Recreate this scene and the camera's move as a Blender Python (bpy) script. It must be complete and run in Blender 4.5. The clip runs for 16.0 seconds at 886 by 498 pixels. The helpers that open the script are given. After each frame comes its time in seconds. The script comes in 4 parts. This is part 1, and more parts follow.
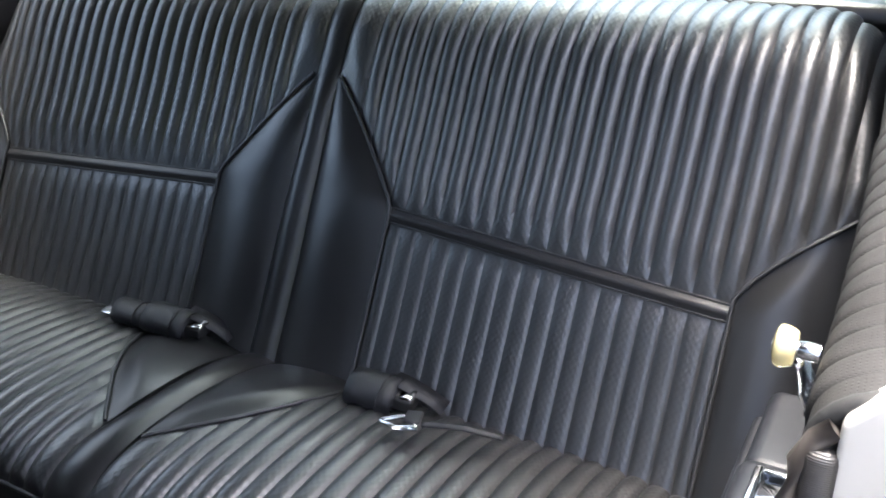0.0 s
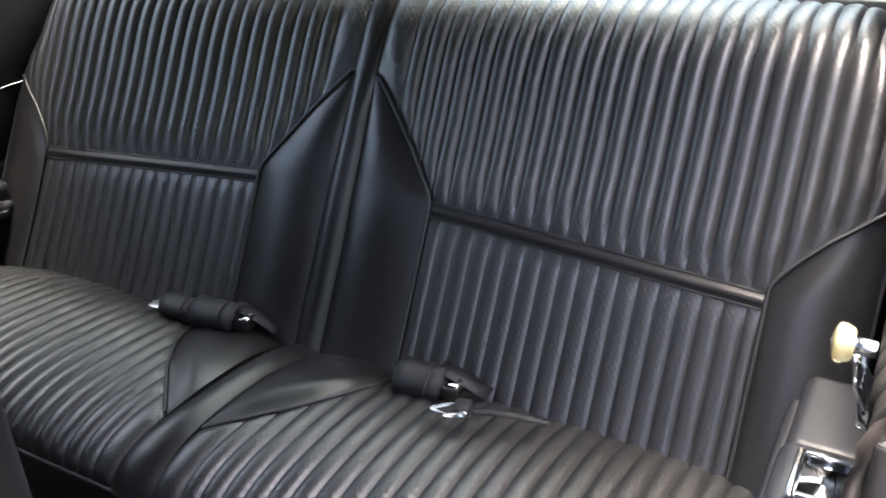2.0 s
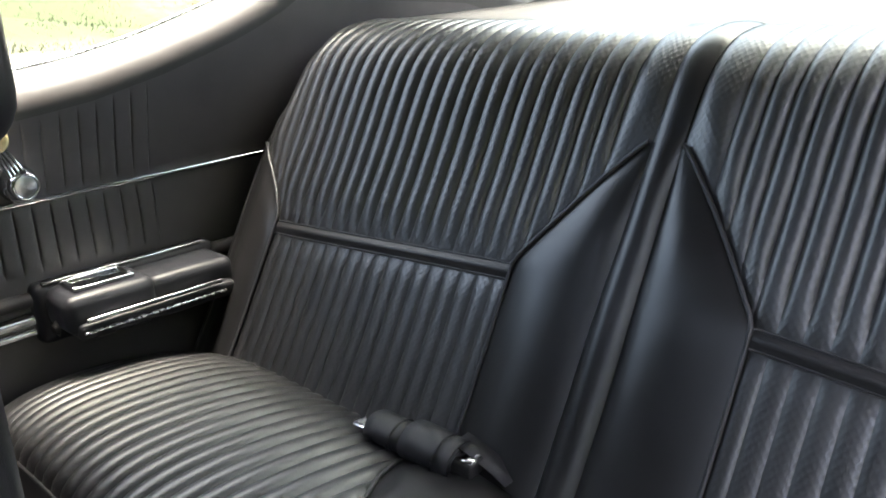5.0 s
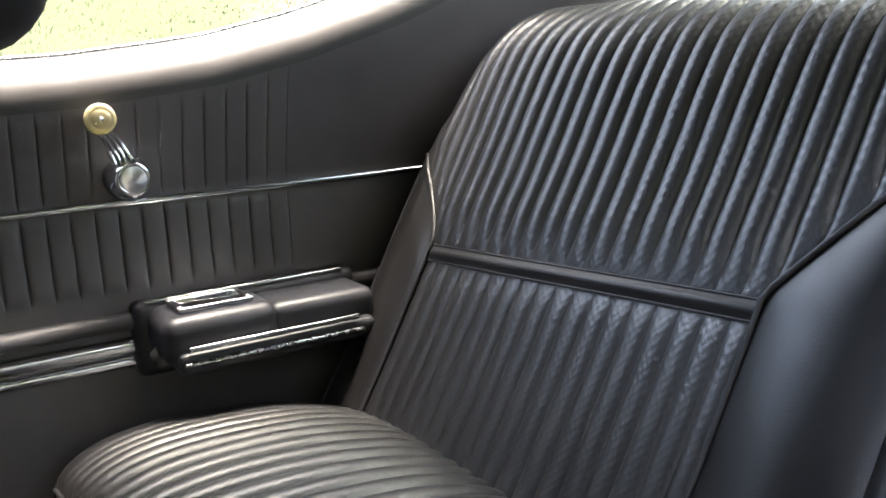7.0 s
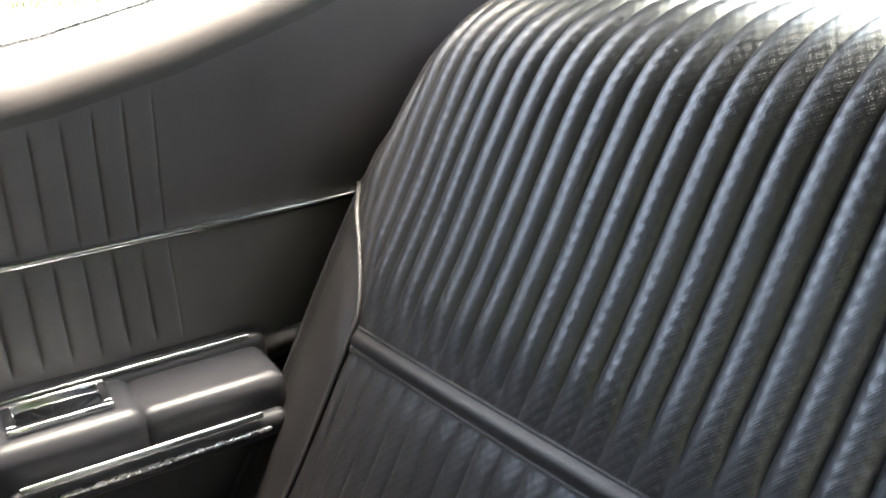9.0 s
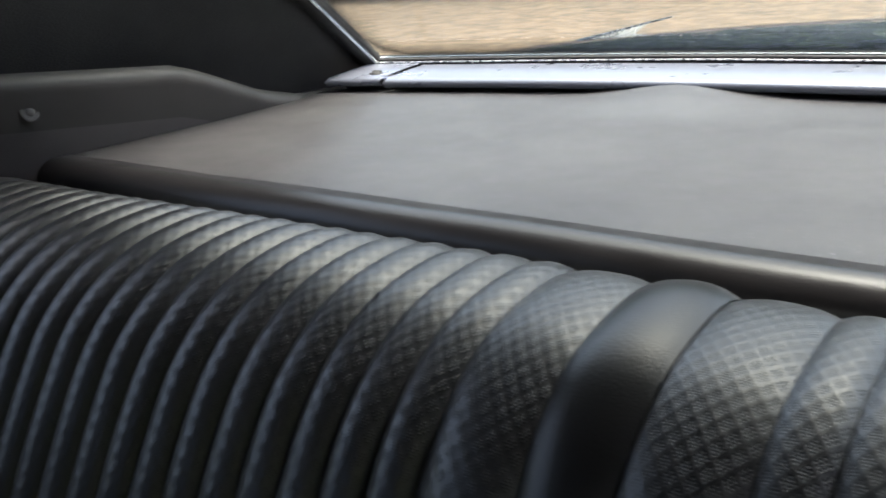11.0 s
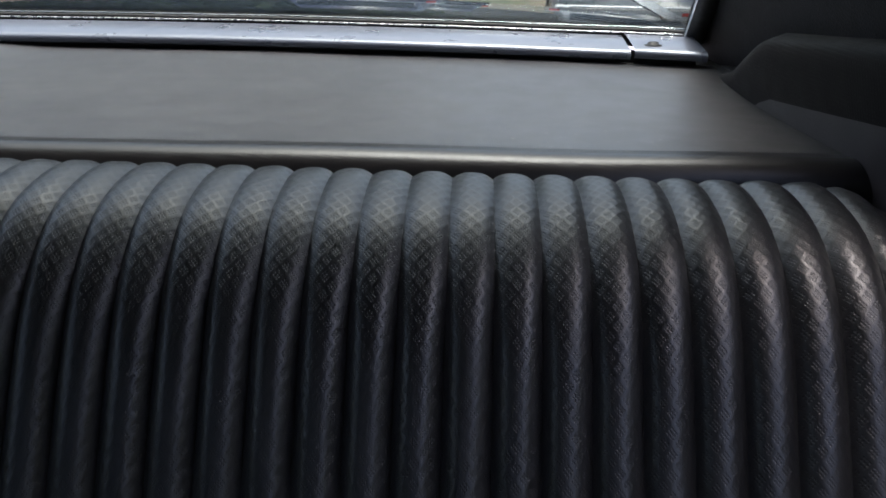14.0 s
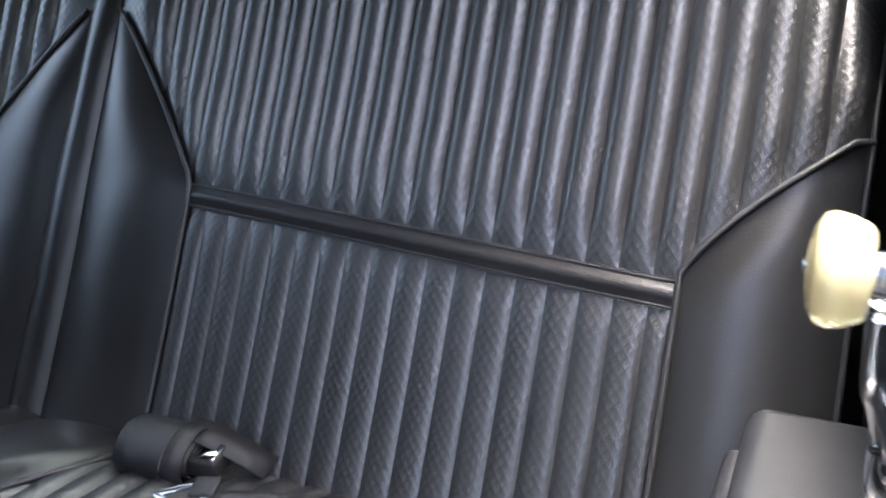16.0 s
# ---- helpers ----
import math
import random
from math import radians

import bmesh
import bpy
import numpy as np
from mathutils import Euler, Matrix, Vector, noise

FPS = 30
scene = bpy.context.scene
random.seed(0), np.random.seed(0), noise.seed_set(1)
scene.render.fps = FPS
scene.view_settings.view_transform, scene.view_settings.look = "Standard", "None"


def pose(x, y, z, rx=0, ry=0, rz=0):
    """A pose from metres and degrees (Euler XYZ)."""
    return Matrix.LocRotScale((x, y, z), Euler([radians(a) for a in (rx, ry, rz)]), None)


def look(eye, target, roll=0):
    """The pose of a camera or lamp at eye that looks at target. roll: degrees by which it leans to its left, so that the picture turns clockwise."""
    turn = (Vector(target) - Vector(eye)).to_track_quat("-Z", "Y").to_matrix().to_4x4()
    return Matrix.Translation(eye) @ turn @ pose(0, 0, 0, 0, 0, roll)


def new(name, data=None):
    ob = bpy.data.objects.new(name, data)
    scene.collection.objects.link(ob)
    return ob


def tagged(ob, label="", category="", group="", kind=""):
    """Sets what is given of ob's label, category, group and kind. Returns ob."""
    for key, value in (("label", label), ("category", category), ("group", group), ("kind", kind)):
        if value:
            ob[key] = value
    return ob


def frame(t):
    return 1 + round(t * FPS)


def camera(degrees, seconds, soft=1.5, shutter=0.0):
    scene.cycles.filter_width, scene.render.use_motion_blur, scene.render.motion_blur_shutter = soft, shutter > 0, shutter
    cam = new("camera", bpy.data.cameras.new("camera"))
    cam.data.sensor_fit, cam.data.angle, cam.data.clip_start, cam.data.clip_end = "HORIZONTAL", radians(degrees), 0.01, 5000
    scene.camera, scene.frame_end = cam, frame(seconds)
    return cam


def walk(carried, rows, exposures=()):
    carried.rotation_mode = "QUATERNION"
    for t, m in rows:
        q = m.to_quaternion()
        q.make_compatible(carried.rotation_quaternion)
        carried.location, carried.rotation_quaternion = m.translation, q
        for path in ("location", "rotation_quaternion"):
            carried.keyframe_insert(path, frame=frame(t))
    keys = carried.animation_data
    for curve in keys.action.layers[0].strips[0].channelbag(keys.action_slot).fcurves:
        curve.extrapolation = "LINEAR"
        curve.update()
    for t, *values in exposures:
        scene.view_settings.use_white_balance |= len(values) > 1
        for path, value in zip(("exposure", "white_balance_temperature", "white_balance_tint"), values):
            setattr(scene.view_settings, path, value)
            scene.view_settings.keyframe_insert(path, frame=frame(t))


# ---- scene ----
# ---------------------------------------------------------------- camera
cam = camera(52.54, 16.0, soft=1.6, shutter=0.2)
PATH = [
    (0.0, (0.749, -0.803, 1.054), (0.2941, -0.0248, 0.6203), -1.65),
    (0.5, (0.739, -0.842, 1.059), (0.3568, -0.0335, 0.6125), -1.45),
    (1.0, (0.724, -0.878, 1.066), (0.3544, -0.0670, 0.6122), -1.55),
    (1.5, (0.724, -0.900, 1.080), (0.3440, -0.0928, 0.6286), -1.71),
    (2.0, (0.717, -0.854, 1.093), (0.2686, -0.0860, 0.6368), -2.58),
    (2.5, (0.703, -0.778, 1.070), (0.2181, -0.0253, 0.6250), -2.29),
    (3.0, (0.684, -0.700, 1.015), (0.1676, 0.0417, 0.5863), -2.65),
    (3.5, (0.641, -0.658, 0.983), (0.0935, 0.0816, 0.5909), -2.88),
    (4.0, (0.601, -0.655, 0.972), (0.0004, 0.0568, 0.6089), -3.22),
    (4.2, (0.581, -0.662, 0.971), (-0.0424, 0.0305, 0.6083), -3.36),
    (6.3, (0.394, -0.512, 0.840), (-0.3943, 0.0664, 0.6289), -2.60),
    (6.5, (0.368, -0.506, 0.828), (-0.4320, 0.0558, 0.6177), -2.60),
    (7.0, (0.291, -0.466, 0.791), (-0.5401, 0.0503, 0.5828), -2.61),
    (7.5, (0.238, -0.406, 0.789), (-0.6062, 0.0812, 0.5669), -2.69),
    (8.0, (0.228, -0.397, 0.799), (-0.5962, 0.0692, 0.4772), -2.61),
    (8.5, (0.160, -0.348, 0.844), (-0.6640, 0.1272, 0.5168), -2.30),
    (9.0, (0.065, -0.216, 0.909), (-0.7081, 0.2267, 0.5786), -3.26),
    (9.5, (0.068, -0.140, 0.938), (-0.7110, 0.3785, 0.6280), -5.10),
    (10.0, (0.055, -0.076, 0.996), (-0.6856, 0.5046, 0.6572), -3.70),
    (10.2, (0.047, -0.061, 0.999), (-0.6684, 0.5535, 0.6670), -4.09),
    (12.5, (0.443, -0.027, 1.023), (0.1466, 0.8676, 0.6882), -1.18),
    (13.0, (0.400, -0.034, 1.018), (0.2326, 0.8869, 0.6829), -0.80),
    (13.3, (0.408, -0.070, 1.021), (0.3235, 0.8623, 0.6677), -0.37),
    (13.5, (0.405, -0.096, 1.011), (0.3625, 0.8390, 0.6584), 0.33),
    (13.8, (0.406, -0.172, 1.005), (0.3800, 0.7629, 0.6524), 0.62),
    (14.0, (0.409, -0.214, 1.000), (0.3793, 0.7211, 0.6455), 0.79),
    (14.5, (0.469, -0.303, 0.972), (0.3733, 0.6274, 0.6180), 0.64),
    (14.6, (0.480, -0.299, 0.941), (0.3707, 0.6333, 0.5959), 0.83),
    (15.0, (0.524, -0.369, 0.891), (0.3523, 0.5519, 0.5401), -0.81),
    (15.4, (0.551, -0.471, 0.875), (0.3272, 0.4391, 0.5275), 1.20),
    (15.6, (0.596, -0.501, 0.872), (0.3175, 0.3878, 0.5082), 0.45),
    (16.0, (0.694, -0.512, 0.853), (0.2920, 0.3157, 0.4619), -2.99),
]

EXPOSURES = [(0.0, 4.2, 6350, 8), (1.0, 3.85, 6400, 8), (2.0, 4.05, 6800, 11), (3.0, 4.2, 6900, 11), (4.2, 4.3, 6950, 8), (6.3, 4.55, 7000, 12), (8.0, 4.7, 7050, 14), (9.0, 5.05, 7200, 12), (9.5, 4.65, 6950, 10), (10.2, 3.6, 6900, 10),
             (12.3, 1.2, 6150, 20), (13.3, 1.0, 6200, 16), (14.0, 1.45, 6300, 14), (14.6, 2.3, 6500, 14), (15.0, 3.05, 6200, 12), (15.5, 4.05, 6150, 12), (16.0, 4.45, 6500, 10)]
walk(cam, [(t, look(eye, aim, roll)) for t, eye, aim, roll in PATH], EXPOSURES)

# ---------------------------------------------------------------- daylight
SUN_ELEVATION, SUN_AZIMUTH = 80.0, 10.0     # degrees; azimuth from +y, clockwise
world = bpy.data.worlds.new("daylight")
scene.world = world
world.use_nodes = True
wn = world.node_tree
sky = wn.nodes.new("ShaderNodeTexSky")
sky.sky_type = "NISHITA"
sky.sun_disc = False
sky.sun_elevation, sky.sun_rotation = radians(SUN_ELEVATION), radians(SUN_AZIMUTH)
sky.dust_density, sky.air_density, sky.ozone_density = 7.0, 0.65, 0.5
wn.nodes["Background"].inputs["Strength"].default_value = 0.15
wn.links.new(sky.outputs["Color"], wn.nodes["Background"].inputs["Color"])

sun = new("sun", bpy.data.lights.new("sun", "SUN"))
sun.data.energy, sun.data.angle, sun.data.color = 1.0, radians(20.0), (1.0, 0.97, 0.93)
sun_way = Vector((math.sin(radians(SUN_AZIMUTH)) * math.cos(radians(SUN_ELEVATION)),
                  math.cos(radians(SUN_AZIMUTH)) * math.cos(radians(SUN_ELEVATION)), math.sin(radians(SUN_ELEVATION))))
sun.matrix_world = look(sun_way * 50, (0, 0, 0))


# ---------------------------------------------------------------- materials
def nodes_of(name):
    m = bpy.data.materials.new(name)
    m.use_nodes = True
    nt = m.node_tree
    return m, nt, nt.nodes["Principled BSDF"]


def value_noise(nt, scale, detail=4.0, vector=None, rough=0.55):
    n = nt.nodes.new("ShaderNodeTexNoise")
    n.inputs["Scale"].default_value, n.inputs["Detail"].default_value, n.inputs["Roughness"].default_value = scale, detail, rough
    if vector is not None:
        nt.links.new(vector, n.inputs["Vector"])
    return n.outputs["Fac"]


def spread(nt, fac, low, high, t0=0.3, t1=0.7):
    n = nt.nodes.new("ShaderNodeMapRange")
    n.inputs["From Min"].default_value, n.inputs["From Max"].default_value = t0, t1
    n.inputs["To Min"].default_value, n.inputs["To Max"].default_value = low, high
    nt.links.new(fac, n.inputs["Value"])
    return n.outputs["Result"]


def blend(nt, fac, a, b):
    n = nt.nodes.new("ShaderNodeMix")
    n.data_type = "RGBA"
    n.inputs[6].default_value, n.inputs[7].default_value = (*a, 1), (*b, 1)
    nt.links.new(fac, n.inputs[0])
    return n.outputs[2]


def sums(nt, op, a, b):
    n = nt.nodes.new("ShaderNodeMath")
    n.operation = op
    for i, v in enumerate((a, b)):
        if isinstance(v, (int, float)):
            n.inputs[i].default_value = v
        elif v is not None:
            nt.links.new(v, n.inputs[i])
    return n.outputs[0]


def relief(nt, bsdf, height, distance, strength=1.0):
    n = nt.nodes.new("ShaderNodeBump")
    n.inputs["Strength"].default_value, n.inputs["Distance"].default_value = strength, distance
    nt.links.new(height, n.inputs["Height"])
    nt.links.new(n.outputs["Normal"], bsdf.inputs["Normal"])
    return n


def surface(name, dark, light, rough=(0.4, 0.55), metal=0.0, patch=6.0, grain=0.0, grain_depth=0.0002, specular=0.5, coat=0.0):
    """A plain surface: two tones that drift, uneven gloss and a fine grain."""
    m, nt, b = nodes_of(name)
    where = nt.nodes.new("ShaderNodeTexCoord").outputs["Object"]
    drift = value_noise(nt, patch, 5.0, where)
    nt.links.new(blend(nt, spread(nt, drift, 0, 1), dark, light), b.inputs["Base Color"])
    fine = value_noise(nt, patch * 7, 4.0, where)
    nt.links.new(spread(nt, fine, *rough), b.inputs["Roughness"])
    b.inputs["Metallic"].default_value = metal
    b.inputs["Specular IOR Level"].default_value = specular
    b.inputs["Coat Weight"].default_value = coat
    b.inputs["Coat Roughness"].default_value = 0.04
    if grain:
        relief(nt, b, value_noise(nt, grain, 3.0, where), grain_depth)
    return m


def leathery(name, dark, light, rough, scale=420.0, depth=0.00012, specular=0.5, dust=0.0):
    """Grained vinyl: small pebbles with creases between them, and uneven gloss."""
    m, nt, b = nodes_of(name)
    where = nt.nodes.new("ShaderNodeTexCoord").outputs["Object"]
    drift = value_noise(nt, 9.0, 5.0, where)
    nt.links.new(blend(nt, spread(nt, drift, 0, 1), dark, light), b.inputs["Base Color"])
    nt.links.new(spread(nt, value_noise(nt, 30.0, 4.0, where), rough[0], rough[1]), b.inputs["Roughness"])
    b.inputs["Specular IOR Level"].default_value = specular
    cells = nt.nodes.new("ShaderNodeTexVoronoi")
    cells.feature, cells.inputs["Scale"].default_value = "DISTANCE_TO_EDGE", scale
    nt.links.new(where, cells.inputs["Vector"])
    pebble = spread(nt, cells.outputs["Distance"], 0, 1, 0.0, 0.28)
    soft = sums(nt, "MULTIPLY", value_noise(nt, 55.0, 3.0, where), 1.6)
    relief(nt, b, sums(nt, "ADD", pebble, soft), depth)
    if dust:
        specks = spread(nt, value_noise(nt, 380.0, 2.0, where, 0.4), 0, 1, 0.70, 0.74)
        fields = spread(nt, value_noise(nt, 3.0, 4.0, where), 0, 1, 0.48, 0.64)
        coat = nt.nodes.new("ShaderNodeMix")
        coat.data_type = "RGBA"
        base = b.inputs["Base Color"].links[0].from_socket
        nt.links.new(sums(nt, "MULTIPLY", specks, fields), coat.inputs[0])
        nt.links.new(base, coat.inputs[6])
        coat.inputs[7].default_value = (dust, dust, dust * 0.95, 1)
        nt.links.new(coat.outputs[2], b.inputs["Base Color"])
    return m


def woven(name, dark, light, rough, cell=(0.0082, 0.0102), depth=0.00024):
    """Vinyl embossed with lozenges: a group of small pits in each, smooth bands between, laid out on the UV map in
    metres. The pits' shade is also put into the colour.
    """
    m, nt, b = nodes_of(name)
    uv = nt.nodes.new("ShaderNodeTexCoord").outputs["UV"]
    turn = nt.nodes.new("ShaderNodeMapping")
    turn.inputs["Rotation"].default_value = (0, 0, radians(45))
    turn.inputs["Scale"].default_value = (math.sqrt(2) / cell[0], math.sqrt(2) / cell[1], 1)
    nt.links.new(uv, turn.inputs["Vector"])
    split = nt.nodes.new("ShaderNodeSeparateXYZ")
    nt.links.new(turn.outputs["Vector"], split.inputs["Vector"])
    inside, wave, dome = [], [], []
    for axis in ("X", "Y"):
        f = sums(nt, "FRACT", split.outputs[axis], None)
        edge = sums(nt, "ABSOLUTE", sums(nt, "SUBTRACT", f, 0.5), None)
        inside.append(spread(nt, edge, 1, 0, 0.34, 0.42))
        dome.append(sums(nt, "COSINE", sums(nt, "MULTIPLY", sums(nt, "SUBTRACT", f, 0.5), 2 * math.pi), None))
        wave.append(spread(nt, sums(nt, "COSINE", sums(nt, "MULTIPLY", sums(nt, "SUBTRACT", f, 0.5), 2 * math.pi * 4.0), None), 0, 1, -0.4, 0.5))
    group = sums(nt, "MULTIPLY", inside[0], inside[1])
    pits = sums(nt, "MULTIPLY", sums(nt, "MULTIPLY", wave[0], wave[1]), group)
    where = nt.nodes.new("ShaderNodeTexCoord").outputs["Object"]
    drift = value_noise(nt, 8.0, 5.0, where)
    # Near-black base colour in the pits stands in for the shade inside them.
    pit_shade = nt.nodes.new("ShaderNodeMix")
    pit_shade.data_type = "RGBA"
    pit_shade.inputs[7].default_value = (dark[0] * 0.15, dark[1] * 0.15, dark[2] * 0.15, 1)
    nt.links.new(pits, pit_shade.inputs[0])
    nt.links.new(blend(nt, spread(nt, drift, 0, 1), dark, light), pit_shade.inputs[6])
    nt.links.new(pit_shade.outputs[2], b.inputs["Base Color"])
    gloss = sums(nt, "ADD", spread(nt, value_noise(nt, 25.0, 4.0, where), rough[0], rough[1]), sums(nt, "MULTIPLY", group, 0.06))
    nt.links.new(gloss, b.inputs["Roughness"])
    b.inputs["Specular IOR Level"].default_value = 0.85
    b.inputs["IOR"].default_value = 1.56
    grain = sums(nt, "MULTIPLY", value_noise(nt, 900.0, 2.0, where), 0.35)
    wobble = sums(nt, "MULTIPLY", value_noise(nt, 60.0, 3.0, where), 1.0)
    low = sums(nt, "SUBTRACT", sums(nt, "ADD", grain, wobble), sums(nt, "ADD", sums(nt, "MULTIPLY", pits, 0.55), sums(nt, "MULTIPLY", sums(nt, "ADD", dome[0], dome[1]), 0.20)))
    relief(nt, b, low, depth)
    return m


def perforated(name, dark, light, rough, pitch=0.0033):
    """Padded vinyl with rows of fine dents, laid out on the UV map in metres; the dents come and go in fields."""
    m, nt, b = nodes_of(name)
    where = nt.nodes.new("ShaderNodeTexCoord").outputs["Object"]
    nt.links.new(blend(nt, spread(nt, value_noise(nt, 9.0, 5.0, where), 0, 1), dark, light), b.inputs["Base Color"])
    nt.links.new(spread(nt, value_noise(nt, 40.0, 4.0, where), rough[0], rough[1]), b.inputs["Roughness"])
    split = nt.nodes.new("ShaderNodeSeparateXYZ")
    nt.links.new(nt.nodes.new("ShaderNodeTexCoord").outputs["UV"], split.inputs["Vector"])
    rows = [spread(nt, sums(nt, "COSINE", sums(nt, "MULTIPLY", split.outputs[axis], 2 * math.pi / pitch), None), 0, 1, 0.0, 0.9) for axis in ("X", "Y")]
    dents = sums(nt, "MULTIPLY", rows[0], rows[1])
    soft = sums(nt, "MULTIPLY", value_noise(nt, 70.0, 4.0, where), 1.5)
    relief(nt, b, sums(nt, "SUBTRACT", soft, dents), 0.00022)
    b.inputs["Specular IOR Level"].default_value = 0.12
    return m


def glass_of(name, tint=(0.86, 0.93, 0.9), rough=0.0):
    m = bpy.data.materials.new(name)
    m.use_nodes = True
    nt = m.node_tree
    nt.nodes.clear()
    out = nt.nodes.new("ShaderNodeOutputMaterial")
    clear = nt.nodes.new("ShaderNodeBsdfTransparent")
    clear.inputs["Color"].default_value = (*tint, 1)
    shine = nt.nodes.new("ShaderNodeBsdfGlossy")
    shine.inputs["Roughness"].default_value = rough
    lw = nt.nodes.new("ShaderNodeLayerWeight")
    lw.inputs["Blend"].default_value = 0.5
    fres = nt.nodes.new("ShaderNodeMath")
    fres.operation = "MULTIPLY_ADD"
    nt.links.new(sums(nt, "POWER", lw.outputs["Facing"], 5.0), fres.inputs[0])
    fres.inputs[1].default_value, fres.inputs[2].default_value = 0.8, 0.03
    mix = nt.nodes.new("ShaderNodeMixShader")
    nt.links.new(fres.outputs[0], mix.inputs[0])
    nt.links.new(clear.outputs[0], mix.inputs[1])
    nt.links.new(shine.outputs[0], mix.inputs[2])
    nt.links.new(mix.outputs[0], out.inputs["Surface"])
    return m


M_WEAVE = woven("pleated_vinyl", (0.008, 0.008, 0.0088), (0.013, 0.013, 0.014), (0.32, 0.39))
M_VINYL = leathery("smooth_vinyl", (0.010, 0.010, 0.0105), (0.016, 0.016, 0.0165), (0.29, 0.36), depth=0.00004, specular=0.5)
M_PAD = perforated("perforated_vinyl", (0.016, 0.0155, 0.015), (0.024, 0.0235, 0.023), (0.55, 0.65))
M_WELT = leathery("welt_vinyl", (0.015, 0.015, 0.016), (0.022, 0.022, 0.023), (0.38, 0.48), specular=0.4)
M_SILL = leathery("sill_vinyl", (0.036, 0.034, 0.033), (0.052, 0.050, 0.048), (0.50, 0.60), 600.0, 0.0001)
M_PIPING = leathery("piping_vinyl", (0.020, 0.020, 0.021), (0.032, 0.032, 0.034), (0.30, 0.42), 900.0, 0.0001)
M_PANEL = leathery("panel_vinyl", (0.056, 0.053, 0.054), (0.078, 0.074, 0.075), (0.34, 0.46), 500.0, 0.00012, specular=0.6)
M_TRAY = leathery("tray_vinyl", (0.032, 0.032, 0.033), (0.046, 0.046, 0.047), (0.32, 0.42), 600.0, 0.00008, specular=0.6, dust=0.35)
M_LINING = leathery("lining_vinyl", (0.02, 0.02, 0.02), (0.03, 0.03, 0.03), (0.6, 0.7), 300.0, 0.0003)
M_HEADLINER = leathery("headliner_vinyl", (0.03, 0.03, 0.03), (0.045, 0.045, 0.045), (0.6, 0.7), 300.0, 0.0003)
M_CARPET = surface("carpet", (0.006, 0.006, 0.006), (0.014, 0.014, 0.014), (0.9, 1.0), patch=30, grain=900, grain_depth=0.002)
M_CHROME = surface("chrome", (0.55, 0.56, 0.58), (0.66, 0.67, 0.69), (0.08, 0.2), metal=1.0, patch=12)
M_BRUSHED = surface("brushed_chrome", (0.5, 0.5, 0.52), (0.6, 0.6, 0.62), (0.22, 0.32), metal=1.0, patch=20)
M_SPUN = surface("spun_metal", (0.55, 0.55, 0.57), (0.62, 0.62, 0.64), (0.28, 0.34), metal=1.0, patch=20)
spun = M_SPUN.node_tree.nodes["Principled BSDF"]
spun.inputs["Anisotropic"].default_value = 0.9
lay = M_SPUN.node_tree.nodes.new("ShaderNodeTangent")
lay.direction_type, lay.axis = "RADIAL", "X"
M_SPUN.node_tree.links.new(lay.outputs["Tangent"], spun.inputs["Tangent"])
M_KNOB = surface("aged_clear_plastic", (0.58, 0.51, 0.29), (0.68, 0.61, 0.38), (0.16, 0.28), patch=25, coat=0.4)
M_KNOB.node_tree.nodes["Principled BSDF"].inputs["Transmission Weight"].default_value = 0.55
M_KNOB.node_tree.nodes["Principled BSDF"].inputs["IOR"].default_value = 1.45
M_ARMREST = leathery("armrest_plastic", (0.013, 0.014, 0.017), (0.020, 0.021, 0.025), (0.36, 0.46), 650.0, 0.00005, specular=0.34)
M_WEB = surface("belt_webbing", (0.006, 0.006, 0.0075), (0.011, 0.0115, 0.014), (0.36, 0.48), patch=40, grain=1500, grain_depth=0.0006)
M_RUBBER = surface("rubber", (0.008, 0.008, 0.008), (0.014, 0.014, 0.014), (0.5, 0.7), patch=20, grain=300, grain_depth=0.0004)
M_PAINT = surface("dark_blue_grey_body_paint", (0.055, 0.070, 0.115), (0.075, 0.092, 0.14), (0.22, 0.32), metal=0.45, patch=4, coat=0.9)
M_JAMB = surface("pale_jamb_paint", (0.33, 0.32, 0.30), (0.40, 0.39, 0.365), (0.35, 0.5), patch=9, coat=0.1)
M_BRONZE = surface("dull_bronze_lip", (0.036, 0.030, 0.027), (0.058, 0.050, 0.045), (0.32, 0.45), metal=0.3, patch=14)
M_RIBBED = surface("ribbed_rubber", (0.010, 0.009, 0.009), (0.018, 0.016, 0.015), (0.42, 0.56), patch=20)
nt = M_RIBBED.node_tree
wave = nt.nodes.new("ShaderNodeTexWave")
wave.bands_direction, wave.inputs["Scale"].default_value, wave.inputs["Distortion"].default_value = "Z", 240.0, 2.0
nt.links.new(nt.nodes.new("ShaderNodeTexCoord").outputs["Object"], wave.inputs["Vector"])
relief(nt, nt.nodes["Principled BSDF"], wave.outputs["Fac"], 0.00018)
M_THREAD = surface("sewing_thread", (0.02, 0.02, 0.021), (0.05, 0.05, 0.052), (0.5, 0.6), patch=200)
M_LID = surface("polished_lid", (0.30, 0.31, 0.33), (0.40, 0.41, 0.43), (0.06, 0.12), metal=1.0, patch=12)
M_GLASS = glass_of("window_glass")
M_SIDE_GLASS = glass_of("green_tinted_side_glass", (0.60, 0.66, 0.635))
# Glass for unseen panes, darkened to weaken the light from ahead.
M_DIMMING_GLASS = glass_of("dimming_cabin_glass", (0.22, 0.25, 0.245))


